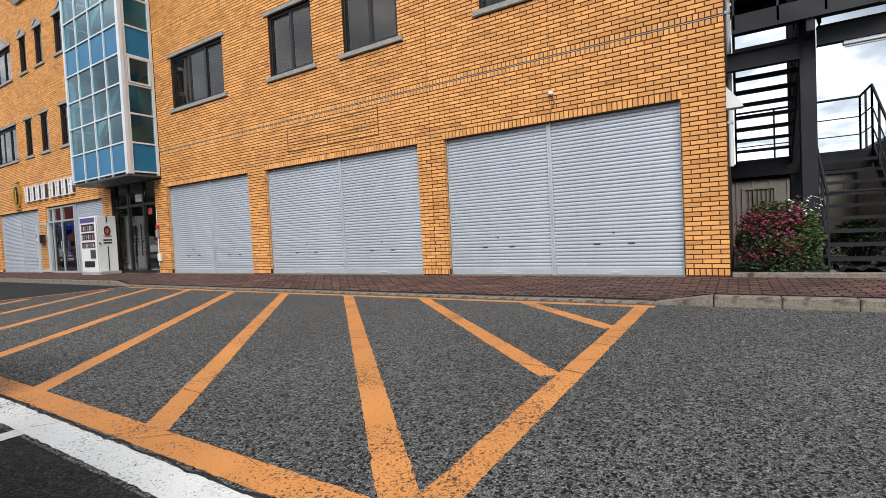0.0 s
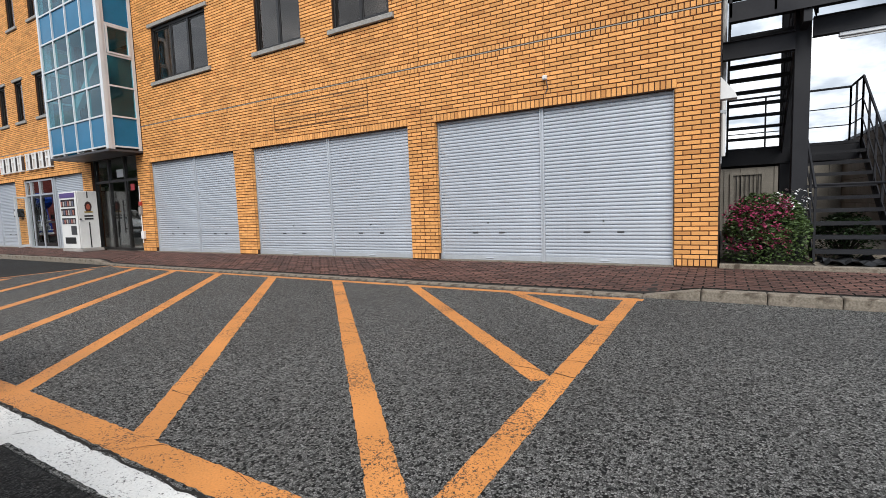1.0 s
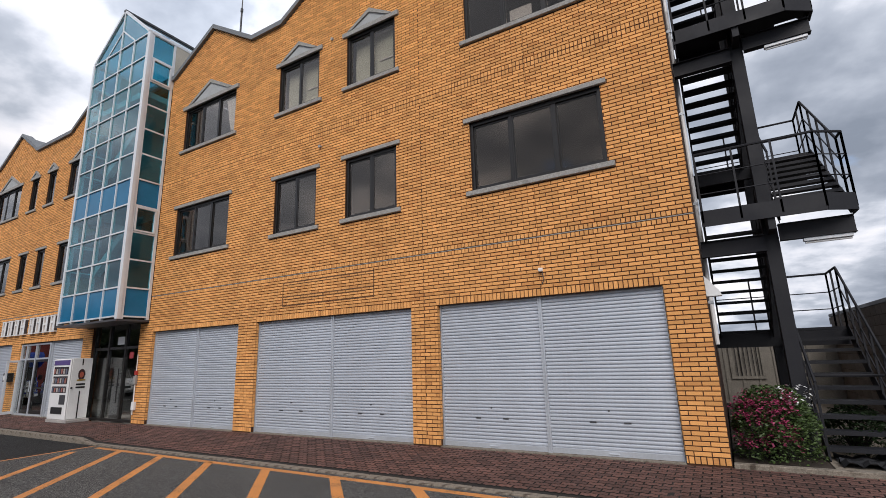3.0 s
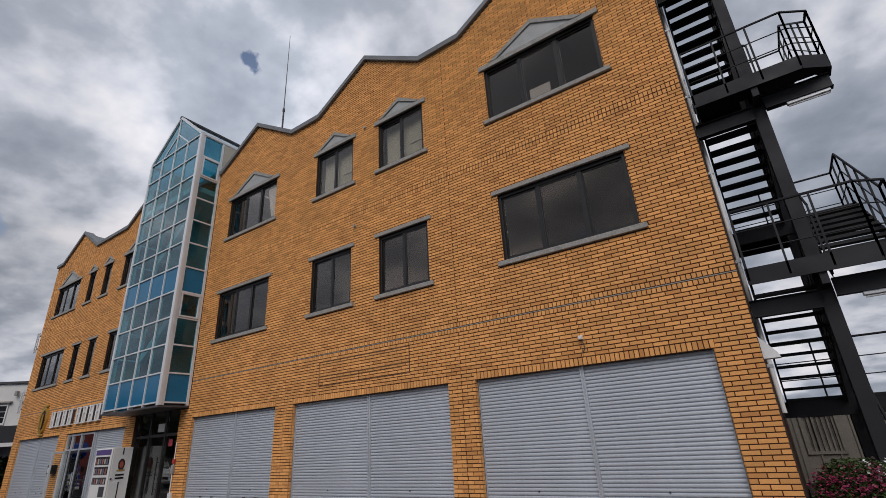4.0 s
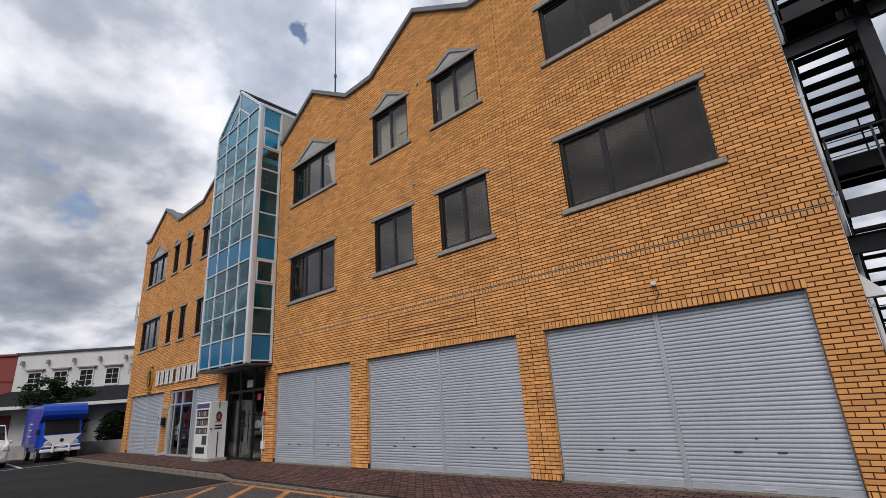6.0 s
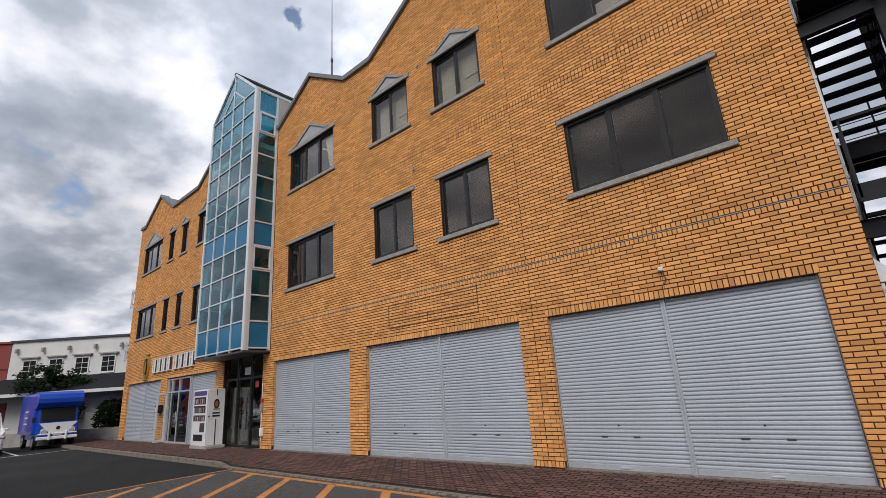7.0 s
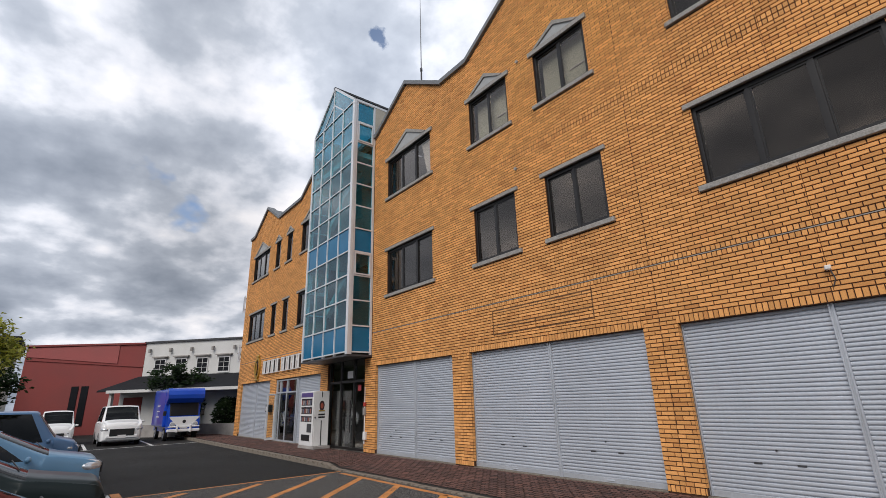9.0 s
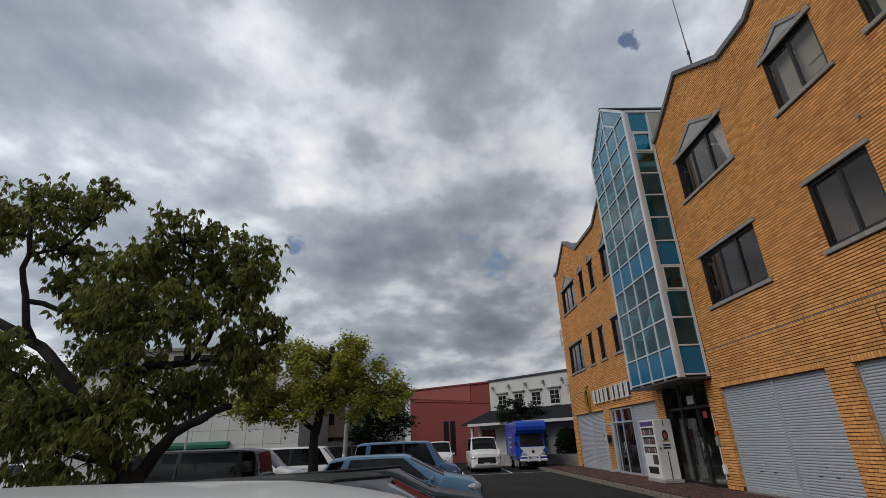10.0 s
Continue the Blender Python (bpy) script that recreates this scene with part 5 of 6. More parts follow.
brown_wall = mat("brown_wall", (0.33, 0.25, 0.18), 0.9, grain=12, amount=0.1, patch=0.8, patch_amount=0.15)
brown = thing("brown_house", pose(-50, -17.5, ROAD), "brown two-storey house with a balcony", "house")
part("wall", box(B(), -3, 3, -4.5, 4.5, 0, 5.6), brown_wall, brown)
part("roof", prism(B(), [(-3.6, 5.6), (3.6, 5.6), (0, 7.0)], "y", -5, 5), slate, brown)
part("balcony", box(B(), 3.001, 3.9, -4, 4, 2.36, 3.36), brown_wall, brown)
for k in range(3):
    part("window", box(B(), 3.001, 3.05, -3.6 + 2.5 * k, -2.0 + 2.5 * k, 3.4, 4.35), M["dark_pane"], brown)
    part("window", box(B(), 3.001, 3.05, -3.6 + 2.5 * k, -2.0 + 2.5 * k, 1.1, 2.3), M["dark_pane"], brown)
garden = thing("garden_wall", pose(-44.5, -15.2, ROAD), "low pale rendered garden wall before the brown house", "wall", kind="structure")
part("wall", box(B(), -0.1, 0.1, -2.6, 3.6, 0, 1.95), M["beige"], garden)
part("cap", box(B(), -0.14, 0.14, -2.62, 3.62, 1.955, 2.02), M["concrete"], garden)
tilem = mat("white_wall_panel", (0.74, 0.73, 0.7), 0.55, grain=10, amount=0.05, patch=0.6, patch_amount=0.08, vary="object", vary_amount=0.05)
tile_hall = thing("panel_hall", pose(-36, -17.3, ROAD), "large hall clad in square white wall panels", "building")
part("wall", box(B(), -10, 0, -24, 0, 0, 6.6), M["concrete"], tile_hall)
pm = mesh_of("wall_panel", box(B(), 0, 0.04, 0.015, 1.185, 0.015, 0.935), tilem)
for r in range(7):
    for k in range(20):
        o = new("wall_panel", pm)
        o.parent = tile_hall
        o.location = (0.001, -1.2 * (k + 1), 0.05 + 0.94 * r)
green = mat("green_awning", (0.01, 0.14, 0.08), 0.6, grain=20, amount=0.1)
part("awning", prism(B(), [(0.045, 2.2), (0.7, 2.0), (0.7, 1.8), (0.045, 1.8)], "y", -9.2, -4.6), green, tile_hall, "dark green awning")
part("shop_front", box(B(), 0.042, 0.08, -9.0, -4.8, 0.1, 1.79), M["dark_pane"], tile_hall)
part("upper_window", box(B(), 0.042, 0.09, -3.4, -1.9, 4.3, 6.3), M["dark_pane"], tile_hall)
block = thing("apartment_block", pose(-70, -44, ROAD), "pale apartment block standing far behind the trees", "building")
part("wall", box(B(), -5, 5, -9, 9, 0, 14), M["beige"], block)
part("roof", box(B(), -5.3, 5.3, -9.3, 9.3, 14.005, 14.4), M["concrete"], block)
for r in range(4):
    b = part("balcony", box(B(), 5.001, 6.2, -8.6, 8.6, 1.6 + 3 * r, 2.7 + 3 * r), M["concrete"], block)
    for k in range(5):
        part("window", box(B(), 5.001, 5.05, -8 + 3.4 * k, -5.8 + 3.4 * k, 2.75 + 3 * r, 4.4 + 3 * r), M["dark_pane"], block)
pole = thing("utility_pole", pose(-31, -13.3, ROAD), "pale concrete utility pole behind the parked cars", "pole")
part("shaft", bar(B(), (0, 0, 0), (0.12, 0.1, 4.2), 0.14, 12, 0.11), M["concrete"], pole)
part("sleeve", bar(B(), (0, 0, 0.3), (0.02, 0.015, 1.2), 0.15, 12, 0.146), M["white"], pole)
lp = thing("lamp_post", pose(-24, -19.2, ROAD), "thin grey steel lamp post", "lamp post")
part("shaft", bar(B(), (0, 0, 0), (0, 0, 4.6), 0.06, 8, 0.04), M["rail"], lp)
part("head", box(B(), -0.05, 0.5, -0.1, 0.1, 4.55, 4.68, 0.03), M["rail"], lp)

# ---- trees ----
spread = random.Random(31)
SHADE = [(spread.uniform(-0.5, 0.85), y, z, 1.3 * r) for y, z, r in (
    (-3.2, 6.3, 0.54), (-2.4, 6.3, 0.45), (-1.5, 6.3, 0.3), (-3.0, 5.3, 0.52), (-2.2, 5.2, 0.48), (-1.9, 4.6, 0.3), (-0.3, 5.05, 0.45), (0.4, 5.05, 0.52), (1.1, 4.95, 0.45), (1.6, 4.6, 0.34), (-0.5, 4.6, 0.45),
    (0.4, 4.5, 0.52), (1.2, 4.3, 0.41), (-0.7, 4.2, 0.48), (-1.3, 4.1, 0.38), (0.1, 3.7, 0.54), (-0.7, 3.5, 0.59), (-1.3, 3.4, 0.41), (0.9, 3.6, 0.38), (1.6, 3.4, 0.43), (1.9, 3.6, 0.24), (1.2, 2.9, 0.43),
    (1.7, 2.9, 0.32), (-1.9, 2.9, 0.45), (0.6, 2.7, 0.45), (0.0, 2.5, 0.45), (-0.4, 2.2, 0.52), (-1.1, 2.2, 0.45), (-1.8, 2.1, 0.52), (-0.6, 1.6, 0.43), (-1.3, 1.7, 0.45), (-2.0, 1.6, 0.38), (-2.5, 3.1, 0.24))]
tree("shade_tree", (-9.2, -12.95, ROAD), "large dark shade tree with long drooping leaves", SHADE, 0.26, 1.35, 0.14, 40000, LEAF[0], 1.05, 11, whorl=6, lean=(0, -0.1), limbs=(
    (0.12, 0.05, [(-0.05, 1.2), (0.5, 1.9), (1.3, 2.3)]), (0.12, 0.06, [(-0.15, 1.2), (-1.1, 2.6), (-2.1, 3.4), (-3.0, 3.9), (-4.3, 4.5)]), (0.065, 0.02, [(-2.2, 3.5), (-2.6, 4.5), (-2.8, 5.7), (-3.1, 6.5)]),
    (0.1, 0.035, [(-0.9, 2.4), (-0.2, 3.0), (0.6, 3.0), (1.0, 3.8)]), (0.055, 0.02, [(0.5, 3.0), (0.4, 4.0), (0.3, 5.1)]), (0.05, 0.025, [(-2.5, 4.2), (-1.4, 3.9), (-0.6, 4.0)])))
tree("young_tree", (-13.9, -11.25, ROAD), "small round tree with bright yellow-green leaves", [
    (0.0, -0.8, 3.85, 0.6), (0.1, 0.75, 3.95, 0.6), (0.2, -1.5, 3.3, 0.65), (0.0, 0.0, 3.3, 0.8), (0.1, 1.2, 3.5, 0.65), (0.3, -1.5, 2.65, 0.6), (0.1, -0.7, 2.6, 0.65), (0.2, 2.0, 2.75, 0.55), (0.2, 1.0, 2.9, 0.6), (-0.2, -0.2, 3.75, 0.5), (0.3, 0.1, 2.7, 0.6)],
     0.13, 2.0, 0.105, 27000, LEAF[1], 0.35, 12, limbs=((0.12, 0.08, [(0.0, 1.9), (0.15, 2.9), (0.3, 4.1)]),))
tree("dark_tree", (-41, -12.0, ROAD), "dense dark green tree beside the red building", [
    (0, -1.2, 4.0, 1.3), (0, 0.3, 4.3, 1.3), (0.3, 1.2, 3.4, 1.2), (0.3, -1.4, 2.6, 1.2), (0, 0, 2.6, 1.3)], 0.2, 1.5, 0.3, 5000, LEAF[2], 0.2, 13)
tree("pine_tree", (-36.6, -1.3, ROAD), "spreading dark garden pine behind the blue truck", [
    (0, -0.9, 4.1, 0.6), (0, -1.4, 3.3, 0.8), (0.2, 0.2, 3.3, 0.9), (0, 0.9, 2.7, 0.8), (0, -0.4, 2.4, 0.9), (0.1, 0.5, 1.6, 0.7)], 0.13, 1.0, 0.22, 4200, LEAF[2], 0.0, 14)
shrub("garden_shrub", (-34.2, 0.7, ROAD), (0.75, 0.8, 2.35), "tall dark green garden shrub by the corner", 2500, 0.2, LEAF[2], 15)
shrub("garden_shrub", (-35.4, 1.9, ROAD), (0.9, 1.0, 2.1), "tall dark green garden shrub by the corner", 2200, 0.2, LEAF[2], 16)
for k, y in enumerate((-28, -34)):
    tree("dark_tree", (-26 - 3 * k, y, ROAD), "dense dark green tree beyond the car park", [(0, -1.6, 4.6, 1.5), (0, 0.8, 5.0, 1.5), (0.3, 1.8, 3.4, 1.4), (0.3, -1.8, 3.0, 1.4), (0, 0, 3.0, 1.5)], 0.22, 1.6, 0.28, 5200, LEAF[0], 0.3, 20 + k)


# ---- vehicles ----
def paint(name, color):
    return mat(name, color, 0.32, grain=300, amount=0.03, patch=0.7, patch_amount=0.05, coat=0.12 + 0.4 * min(1.0, max(color) * 2), metal=0.0, spec=0.2)


PAINT = {"white": paint("white_car_paint", (0.8, 0.81, 0.81)), "black": paint("black_car_paint", (0.008, 0.009, 0.012)), "dark": paint("dark_green_car_paint", (0.012, 0.02, 0.02)),
         "sky": paint("light_blue_car_paint", (0.14, 0.29, 0.45)), "blue": paint("dull_blue_car_paint", (0.09, 0.18, 0.33)), "truck": paint("bright_blue_truck_paint", (0.012, 0.075, 0.5))}
TINT = glass("tinted_car_glass", (0.025, 0.03, 0.03), 0.0, 1.38)
LENS = mat("lamp_lens", (0.62, 0.64, 0.66), 0.14, metal=0.55, grain=60, amount=0.15, patch=9, patch_amount=0.3)
RED = mat("red_lamp_lens", (0.35, 0.01, 0.01), 0.15, amount=0.05)
TYRE = mat("tyre_rubber", (0.012, 0.012, 0.012), 0.85, grain=60, amount=0.15)


def wheel(car, x, y, r, s):
    t = B()
    bar(t, (x, y - 0.085, r), (x, y + 0.085, r), r, 20)
    w = part("wheel", t, TYRE, car)
    part("rim", bar(B(), (x, y + s * 0.086, r), (x, y + s * 0.094, r), r * 0.64, 16, r * 0.58), M["rail"], w)
    part("hub", bar(B(), (x, y + s * 0.0945, r), (x, y + s * 0.105, r), r * 0.16, 8), M["darkgrey"], w)


def car(name, at, turn, color, label, stations, kinds, wheel_r=0.28, axles=(1.1, -1.1), lamp=(0.62, 0.45, 0.2), rails=False, plate=True, grille=(0.34, 0.14), mirrors=True, ditch=False, tail_lamps=True):
    """A body lofted over stations (x, sill, belt, roof, half width, half width of the roof, shift of the lower part), nose at +x.
    kinds, one a gap: g side glass, p pillar, w windscreen, b bonnet or plain."""
    c = thing(name, pose(at[0], at[1], ROAD, 0, 0, turn), label, "car")
    def ring(st):
        x, zs, zb, zr, hw, hr, slant = st
        half = [(hw * 0.84, zs), (hw * 0.97, zs + 0.07), (hw, zs + 0.3), (hw * 0.99, zb - 0.1), (hw * 0.95, zb), (hr * 1.0, zr - 0.055), (hr * 0.86, zr - 0.008), (hr * 0.42, zr + 0.018)]
        half = [(x + (slant if n < 5 else 0.0), y, z) for n, (y, z) in enumerate(half)]
        return [Vector(p) for p in half + [(p[0], -p[1], p[2]) for p in half[::-1]]]

    def curve(p0, p1, p2, p3, t, ease=0.28):
        m1, m2 = (p2 - p0) * ease, (p3 - p1) * ease
        return p1 * (2 * t ** 3 - 3 * t * t + 1) + m1 * (t ** 3 - 2 * t * t + t) + p2 * (3 * t * t - 2 * t ** 3) + m2 * (t ** 3 - t * t)

    rings = [ring(st) for st in stations]
    m, NU, NV = len(rings[0]), 4, 3
    rows, kind_of = [], []
    for i in range(len(rings) - 1):
        q = [rings[max(0, i - 1)], rings[i], rings[i + 1], rings[min(len(rings) - 1, i + 2)]]
        for u in range(NU):
            rows.append([curve(*(r[j] for r in q), u / NU) for j in range(m)])
            kind_of.append(kinds[i])
    rows.append(rings[-1])
    grid = [[curve(r[j - 1], r[j], r[(j + 1) % m], r[(j + 2) % m], v / NV) for j in range(m) for v in range(NV)] for r in rows]
    mm = m * NV
    made = {}

    def vert(which, i, j):
        bm, seen = made.setdefault(which, (B(), {}))
        j %= mm
        if (i, j) not in seen:
            seen[(i, j)] = bm.verts.new(grid[i][j])
        return seen[(i, j)]

    for i in range(len(grid) - 1):
        gap = i // NU
        for j in range(mm):
            seg, k = j // NV, kind_of[i]
            side, top = seg in (4, 10), 5 <= seg <= 9
            if k == "g" and side:
                which = ("side_window", gap, seg)
            elif k == "w" and top and j not in (5 * NV, 10 * NV - 1):
                which = ("rear_window" if gap < 4 else "windscreen", gap, 0)
            elif k == "p" and side:
                which = ("window_pillar", gap, seg)
            else:
                which = ("body", 0, 0)
            q = [vert(which, i, j), vert(which, i, j + 1), vert(which, i + 1, j + 1), vert(which, i + 1, j)]
            made[which][0].faces.new(q)
    for i in (0, len(grid) - 1):
        made[("body", 0, 0)][0].faces.new([vert(("body", 0, 0), i, j) for j in (range(mm) if i else range(mm - 1, -1, -1))])
    for (what, gap, seg), (bm, seen) in made.items():
        m2 = PAINT[color] if what == "body" or (what == "window_pillar" and gap != 5) else M["black"] if what == "window_pillar" else TINT
        o = part(what, bm, m2, c, smooth=True)
        if what == "body":
            o.data.set_sharp_from_angle(angle=radians(50))
        o.visible_shadow = m2 is not TINT
    nose, tail = stations[-1], stations[0]
    hw = max(s[4] for s in stations)
    for x in axles:
        for s in (-1, 1):
            wheel(c, x, s * (hw - 0.09), wheel_r, s)
            bm = B()
            bar(bm, (x, s * (hw + 0.003) - s * 0.02, wheel_r), (x, s * (hw + 0.003), wheel_r), wheel_r + 0.05, 20)
            part("wheel_arch", bm, M["black"], c)
    part("seats", box(box(B(), -0.1, 0.35, -hw + 0.2, hw - 0.2, 0.4, 1.05, 0.05), -1.2, -0.8, -hw + 0.2, hw - 0.2, 0.4, 1.05, 0.05), M["black"], c)
    dash = stations[-3]
    part("dashboard", box(B(), dash[0] - 0.5, dash[0] - 0.22, -hw + 0.18, hw - 0.18, 0.5, dash[2] - 0.06, 0.05), M["black"], c)
    hz, hy, hs = lamp
    for s in (-1, 1):
        eye = Matrix.Translation((nose[0] - 0.17, s * (hw - 0.2), hz)) @ Matrix.Rotation(-s * 0.65, 4, "Z")
        bm = B()
        bmesh.ops.create_uvsphere(bm, u_segments=16, v_segments=10, radius=1.0, matrix=eye @ Matrix.Diagonal((0.2, hs * 0.75, hs * 0.45, 1)))
        h = part("headlight", bm, LENS, c, smooth=True)
        bm = B()
        bmesh.ops.create_uvsphere(bm, u_segments=12, v_segments=8, radius=1.0, matrix=eye @ Matrix.Translation((-0.02, 0, 0)) @ Matrix.Diagonal((0.16, hs * 0.6, hs * 0.34, 1)))
        part("reflector", bm, M["alu"], h, smooth=True)
        if tail_lamps:
            part("tail_light", box(B(), tail[0] - 0.006, tail[0] + 0.05, s * (tail[4] - 0.12) - 0.06, s * (tail[4] - 0.12) + 0.06, 0.6, 0.82, 0.01), RED, c)
        k = next(i for i, q in enumerate(kinds) if q == "w" and i > 1)
        mx, mz = stations[k][0] + stations[k][6] * 0.75, stations[k][2] + 0.01
        if mirrors:
            bm = B()
            bmesh.ops.create_uvsphere(bm, u_segments=14, v_segments=9, radius=1.0, matrix=Matrix.Translation((mx, s * (hw + 0.06), mz + 0.01)) @ Matrix.Diagonal((0.05, 0.085, 0.055, 1)))
            part("mirror", bm, PAINT[color], c, smooth=True)
        part("door_handle", box(B(), mx - 1.15, mx - 0.98, s * (hw + 0.006) - 0.012, s * (hw + 0.006) + 0.012, stations[k][2] - 0.12, stations[k][2] - 0.09, 0.004), PAINT[color], c)
        if ditch:
            r0 = [q for q, kk in zip(stations, kinds) if kk in "gp"]
            part("roof_moulding", box(B(), r0[0][0] + 0.1, r0[-1][0] + 0.1, s * r0[0][5] * 0.8 - 0.012, s * r0[0][5] * 0.8 + 0.012, r0[1][3] - 0.02, r0[1][3] + 0.016, 0.004), M["black"], c)
        if rails:
            r0 = [s2 for s2, kk in zip(stations, kinds) if kk in "gp"]
            part("roof_rail", bar(B(), (r0[0][0] + 0.2, s * r0[0][5] * 0.93, r0[0][3] + 0.04), (r0[-1][0] + 0.2, s * r0[-1][5] * 0.93, r0[-1][3] + 0.04), 0.014, 6), M["black"], c)
    part("grille", box(B(), nose[0] - 0.03, nose[0] + 0.056, -grille[0], grille[0], hz - grille[1], hz + 0.02, 0.008), M["black"], c)
    part("bumper", box(B(), nose[0] - 0.12, nose[0] + 0.05, -nose[4] * 0.9, nose[4] * 0.9, nose[1] + 0.05, nose[1] + 0.2, 0.03), PAINT[color], c)
    if plate:
        part("number_plate", box(B(), nose[0] + 0.051, nose[0] + 0.06, -0.165, 0.165, nose[1] + 0.06, nose[1] + 0.2), M["white"], c)
    part("wiper", bar(B(), (stations[-3][0] - 0.08, -0.3, stations[-3][3] + 0.06), (stations[-3][0] - 0.2, 0.3, stations[-3][3] + 0.14), 0.008), M["black"], c)
    return c


def shape(length, height, half, hood, hood_z, lean, back, belt=0.9):
    """Stations and kinds for a car: hood length, bonnet height, windscreen run and rear slope."""
    n, t = length / 2, -length / 2
    roof, hr = height, half * 0.82
    sx = n - hood
    mid = (t + 0.55 + back + sx - lean * 0.7) / 2
    st = [(t, 0.32, belt - 0.05, belt + 0.02, half * 0.86, half * 0.78, 0.0), (t + 0.1, 0.22, belt, belt + 0.06, half * 0.96, half * 0.8, 0.0), (t + 0.12 + back, 0.2, belt, roof - 0.06, half, hr * 0.97, -0.75 * back),
          (t + 0.42 + back, 0.2, belt, roof - 0.01, half, hr, -0.55 * back), (t + 0.55 + back, 0.2, belt, roof, half, hr, -0.45 * back), (mid, 0.2, belt, roof + 0.01, half, hr, 0.0), (mid + 0.1, 0.2, belt, roof + 0.01, half, hr, 0.0),
          (sx - lean - 0.1, 0.2, belt, roof, half, hr, lean * 0.72), (sx - lean + 0.06, 0.2, belt, roof - 0.05, half, hr * 0.97, lean * 0.78),
          (sx, 0.2, hood_z + 0.03, hood_z + 0.07, half, half * 0.84, 0.0), (n - 0.12, 0.22, hood_z - 0.1, hood_z - 0.06, half * 0.95, half * 0.76, 0.0), (n, 0.3, hood_z - 0.22, hood_z - 0.2, half * 0.84, half * 0.66, 0.0)]
    return st, "bwgpgpgpwbb"


HATCH = shape(3.55, 1.38, 0.8, 0.75, 0.93, 0.75, 0.3)
LOW = shape(3.4, 1.22, 0.74, 0.85, 0.82, 0.65, 0.7, 0.78)
KEI = shape(3.4, 1.66, 0.73, 0.5, 1.0, 0.45, 0.12, 0.95)
KEI2 = shape(3.4, 1.49, 0.73, 0.12, 0.98, 0.62, 0.15, 0.9)
KEI2[0][7] = (0.83, *KEI2[0][7][1:6], 0.3)
KEI2[0][8] = (1.24, 0.2, 0.9, 1.41, 0.73, 0.58, 0.12)
VAN = shape(4.5, 1.62, 0.83, 0.55, 0.98, 0.6, 0.1, 0.95)
car("parked_car", (-2.2, -9.56), 90, "white", "white small hatchback parked nose to the hatched area", *KEI2, ditch=True)
car("parked_car", (-4.75, -9.15), 90, "black", "black estate car with roof rails parked nose to the aisle", *shape(4.0, 1.38, 0.85, 0.75, 0.94, 0.75, 0.6, 0.92), rails=True, mirrors=False)
car("parked_car", (-9.85, -9.08), 90, "dark", "low dark green coupe with round headlights in a bay", *LOW, lamp=(0.5, 0.45, 0.19), mirrors=False, grille=(0.24, 0.1))
car("parked_car", (-12.4, -9.05), 90, "sky", "light blue hatchback parked in a marked bay", *HATCH, lamp=(0.74, 0.55, 0.24))
car("parked_car", (-17.3, -9.1), 90, "blue", "dull blue boxy minicar parked in a bay", *KEI, lamp=(0.78, 0.5, 0.22))
car("parked_van", (-15.2, -14.95), -90, "black", "black van with dark windows parked beyond the trees", *VAN, axles=(1.35, -1.35), wheel_r=0.31, tail_lamps=False)
car("parked_van", (-18.2, -14.9), 90, "white", "white delivery van with dark windows beyond the trees", *VAN, axles=(1.35, -1.35), wheel_r=0.31)
car("parked_van", (-22.5, -13.8), 90, "white", "white delivery van with dark windows beyond the trees", *VAN, axles=(1.35, -1.35), wheel_r=0.31)
car("parked_car", (-24, -25.5), 70, "white", "white small hatchback parked across the car park", *HATCH)
car("parked_van", (-33.2, -7.7), 0, "white", "white minivan with a tall windscreen facing the aisle", *KEI)
car("parked_van", (-31.6, -5.2), 0, "white", "white boxy minivan with a black chrome grille", *shape(4.1, 1.82, 0.86, 0.75, 1.1, 0.55, 0.1, 1.05), lamp=(0.75, 0.62, 0.26), grille=(0.5, 0.3))
car("parked_car", (-34.5, -13.2), 90, "dark", "dark estate car parked behind the blue minicar", *VAN)

tk = thing("food_truck", pose(-32.6, -2.35, ROAD) @ Matrix.Diagonal((1.0, 0.92, 0.97, 1.0)), "bright blue retro box truck with a white v-shaped nose", "truck")
cab = B()
prism(cab, [(-2.3, 0.45), (1.75, 0.45), (1.95, 0.6), (1.95, 1.14), (1.76, 1.28), (1.5, 1.98), (1.3, 2.0), (-2.3, 2.0)], "y", -0.82, 0.82)
part("cab", cab, PAINT["truck"], tk)
part("box_body", box(B(), -2.35, 1.25, -0.98, 0.98, 0.7, 2.72, 0.05), PAINT["truck"], tk)
part("roof_visor", prism(B(), [(1.251, 1.9), (1.62, 1.98), (1.9, 2.2), (1.93, 2.4), (1.84, 2.62), (1.66, 2.74), (1.251, 2.74)], "y", -0.97, 0.97), PAINT["truck"], tk)
part("windscreen", prism(B(), [(1.775, 1.3), (1.795, 1.3), (1.545, 1.96), (1.525, 1.96)], "y", -0.7, 0.7), M["dark_pane"], tk)
part("screen_frame", prism(B(), [(1.765, 1.285), (1.774, 1.285), (1.524, 1.975), (1.505, 1.975)], "y", -0.76, 0.76), M["black"], tk)
part("nose_panel", prism(B(), [(-0.8, 1.24), (0.8, 1.24), (0.72, 1.12), (0.16, 0.62), (-0.16, 0.62), (-0.72, 1.12)], "x", 1.951, 1.965), PAINT["white"], tk, "white v-shaped nose panel")
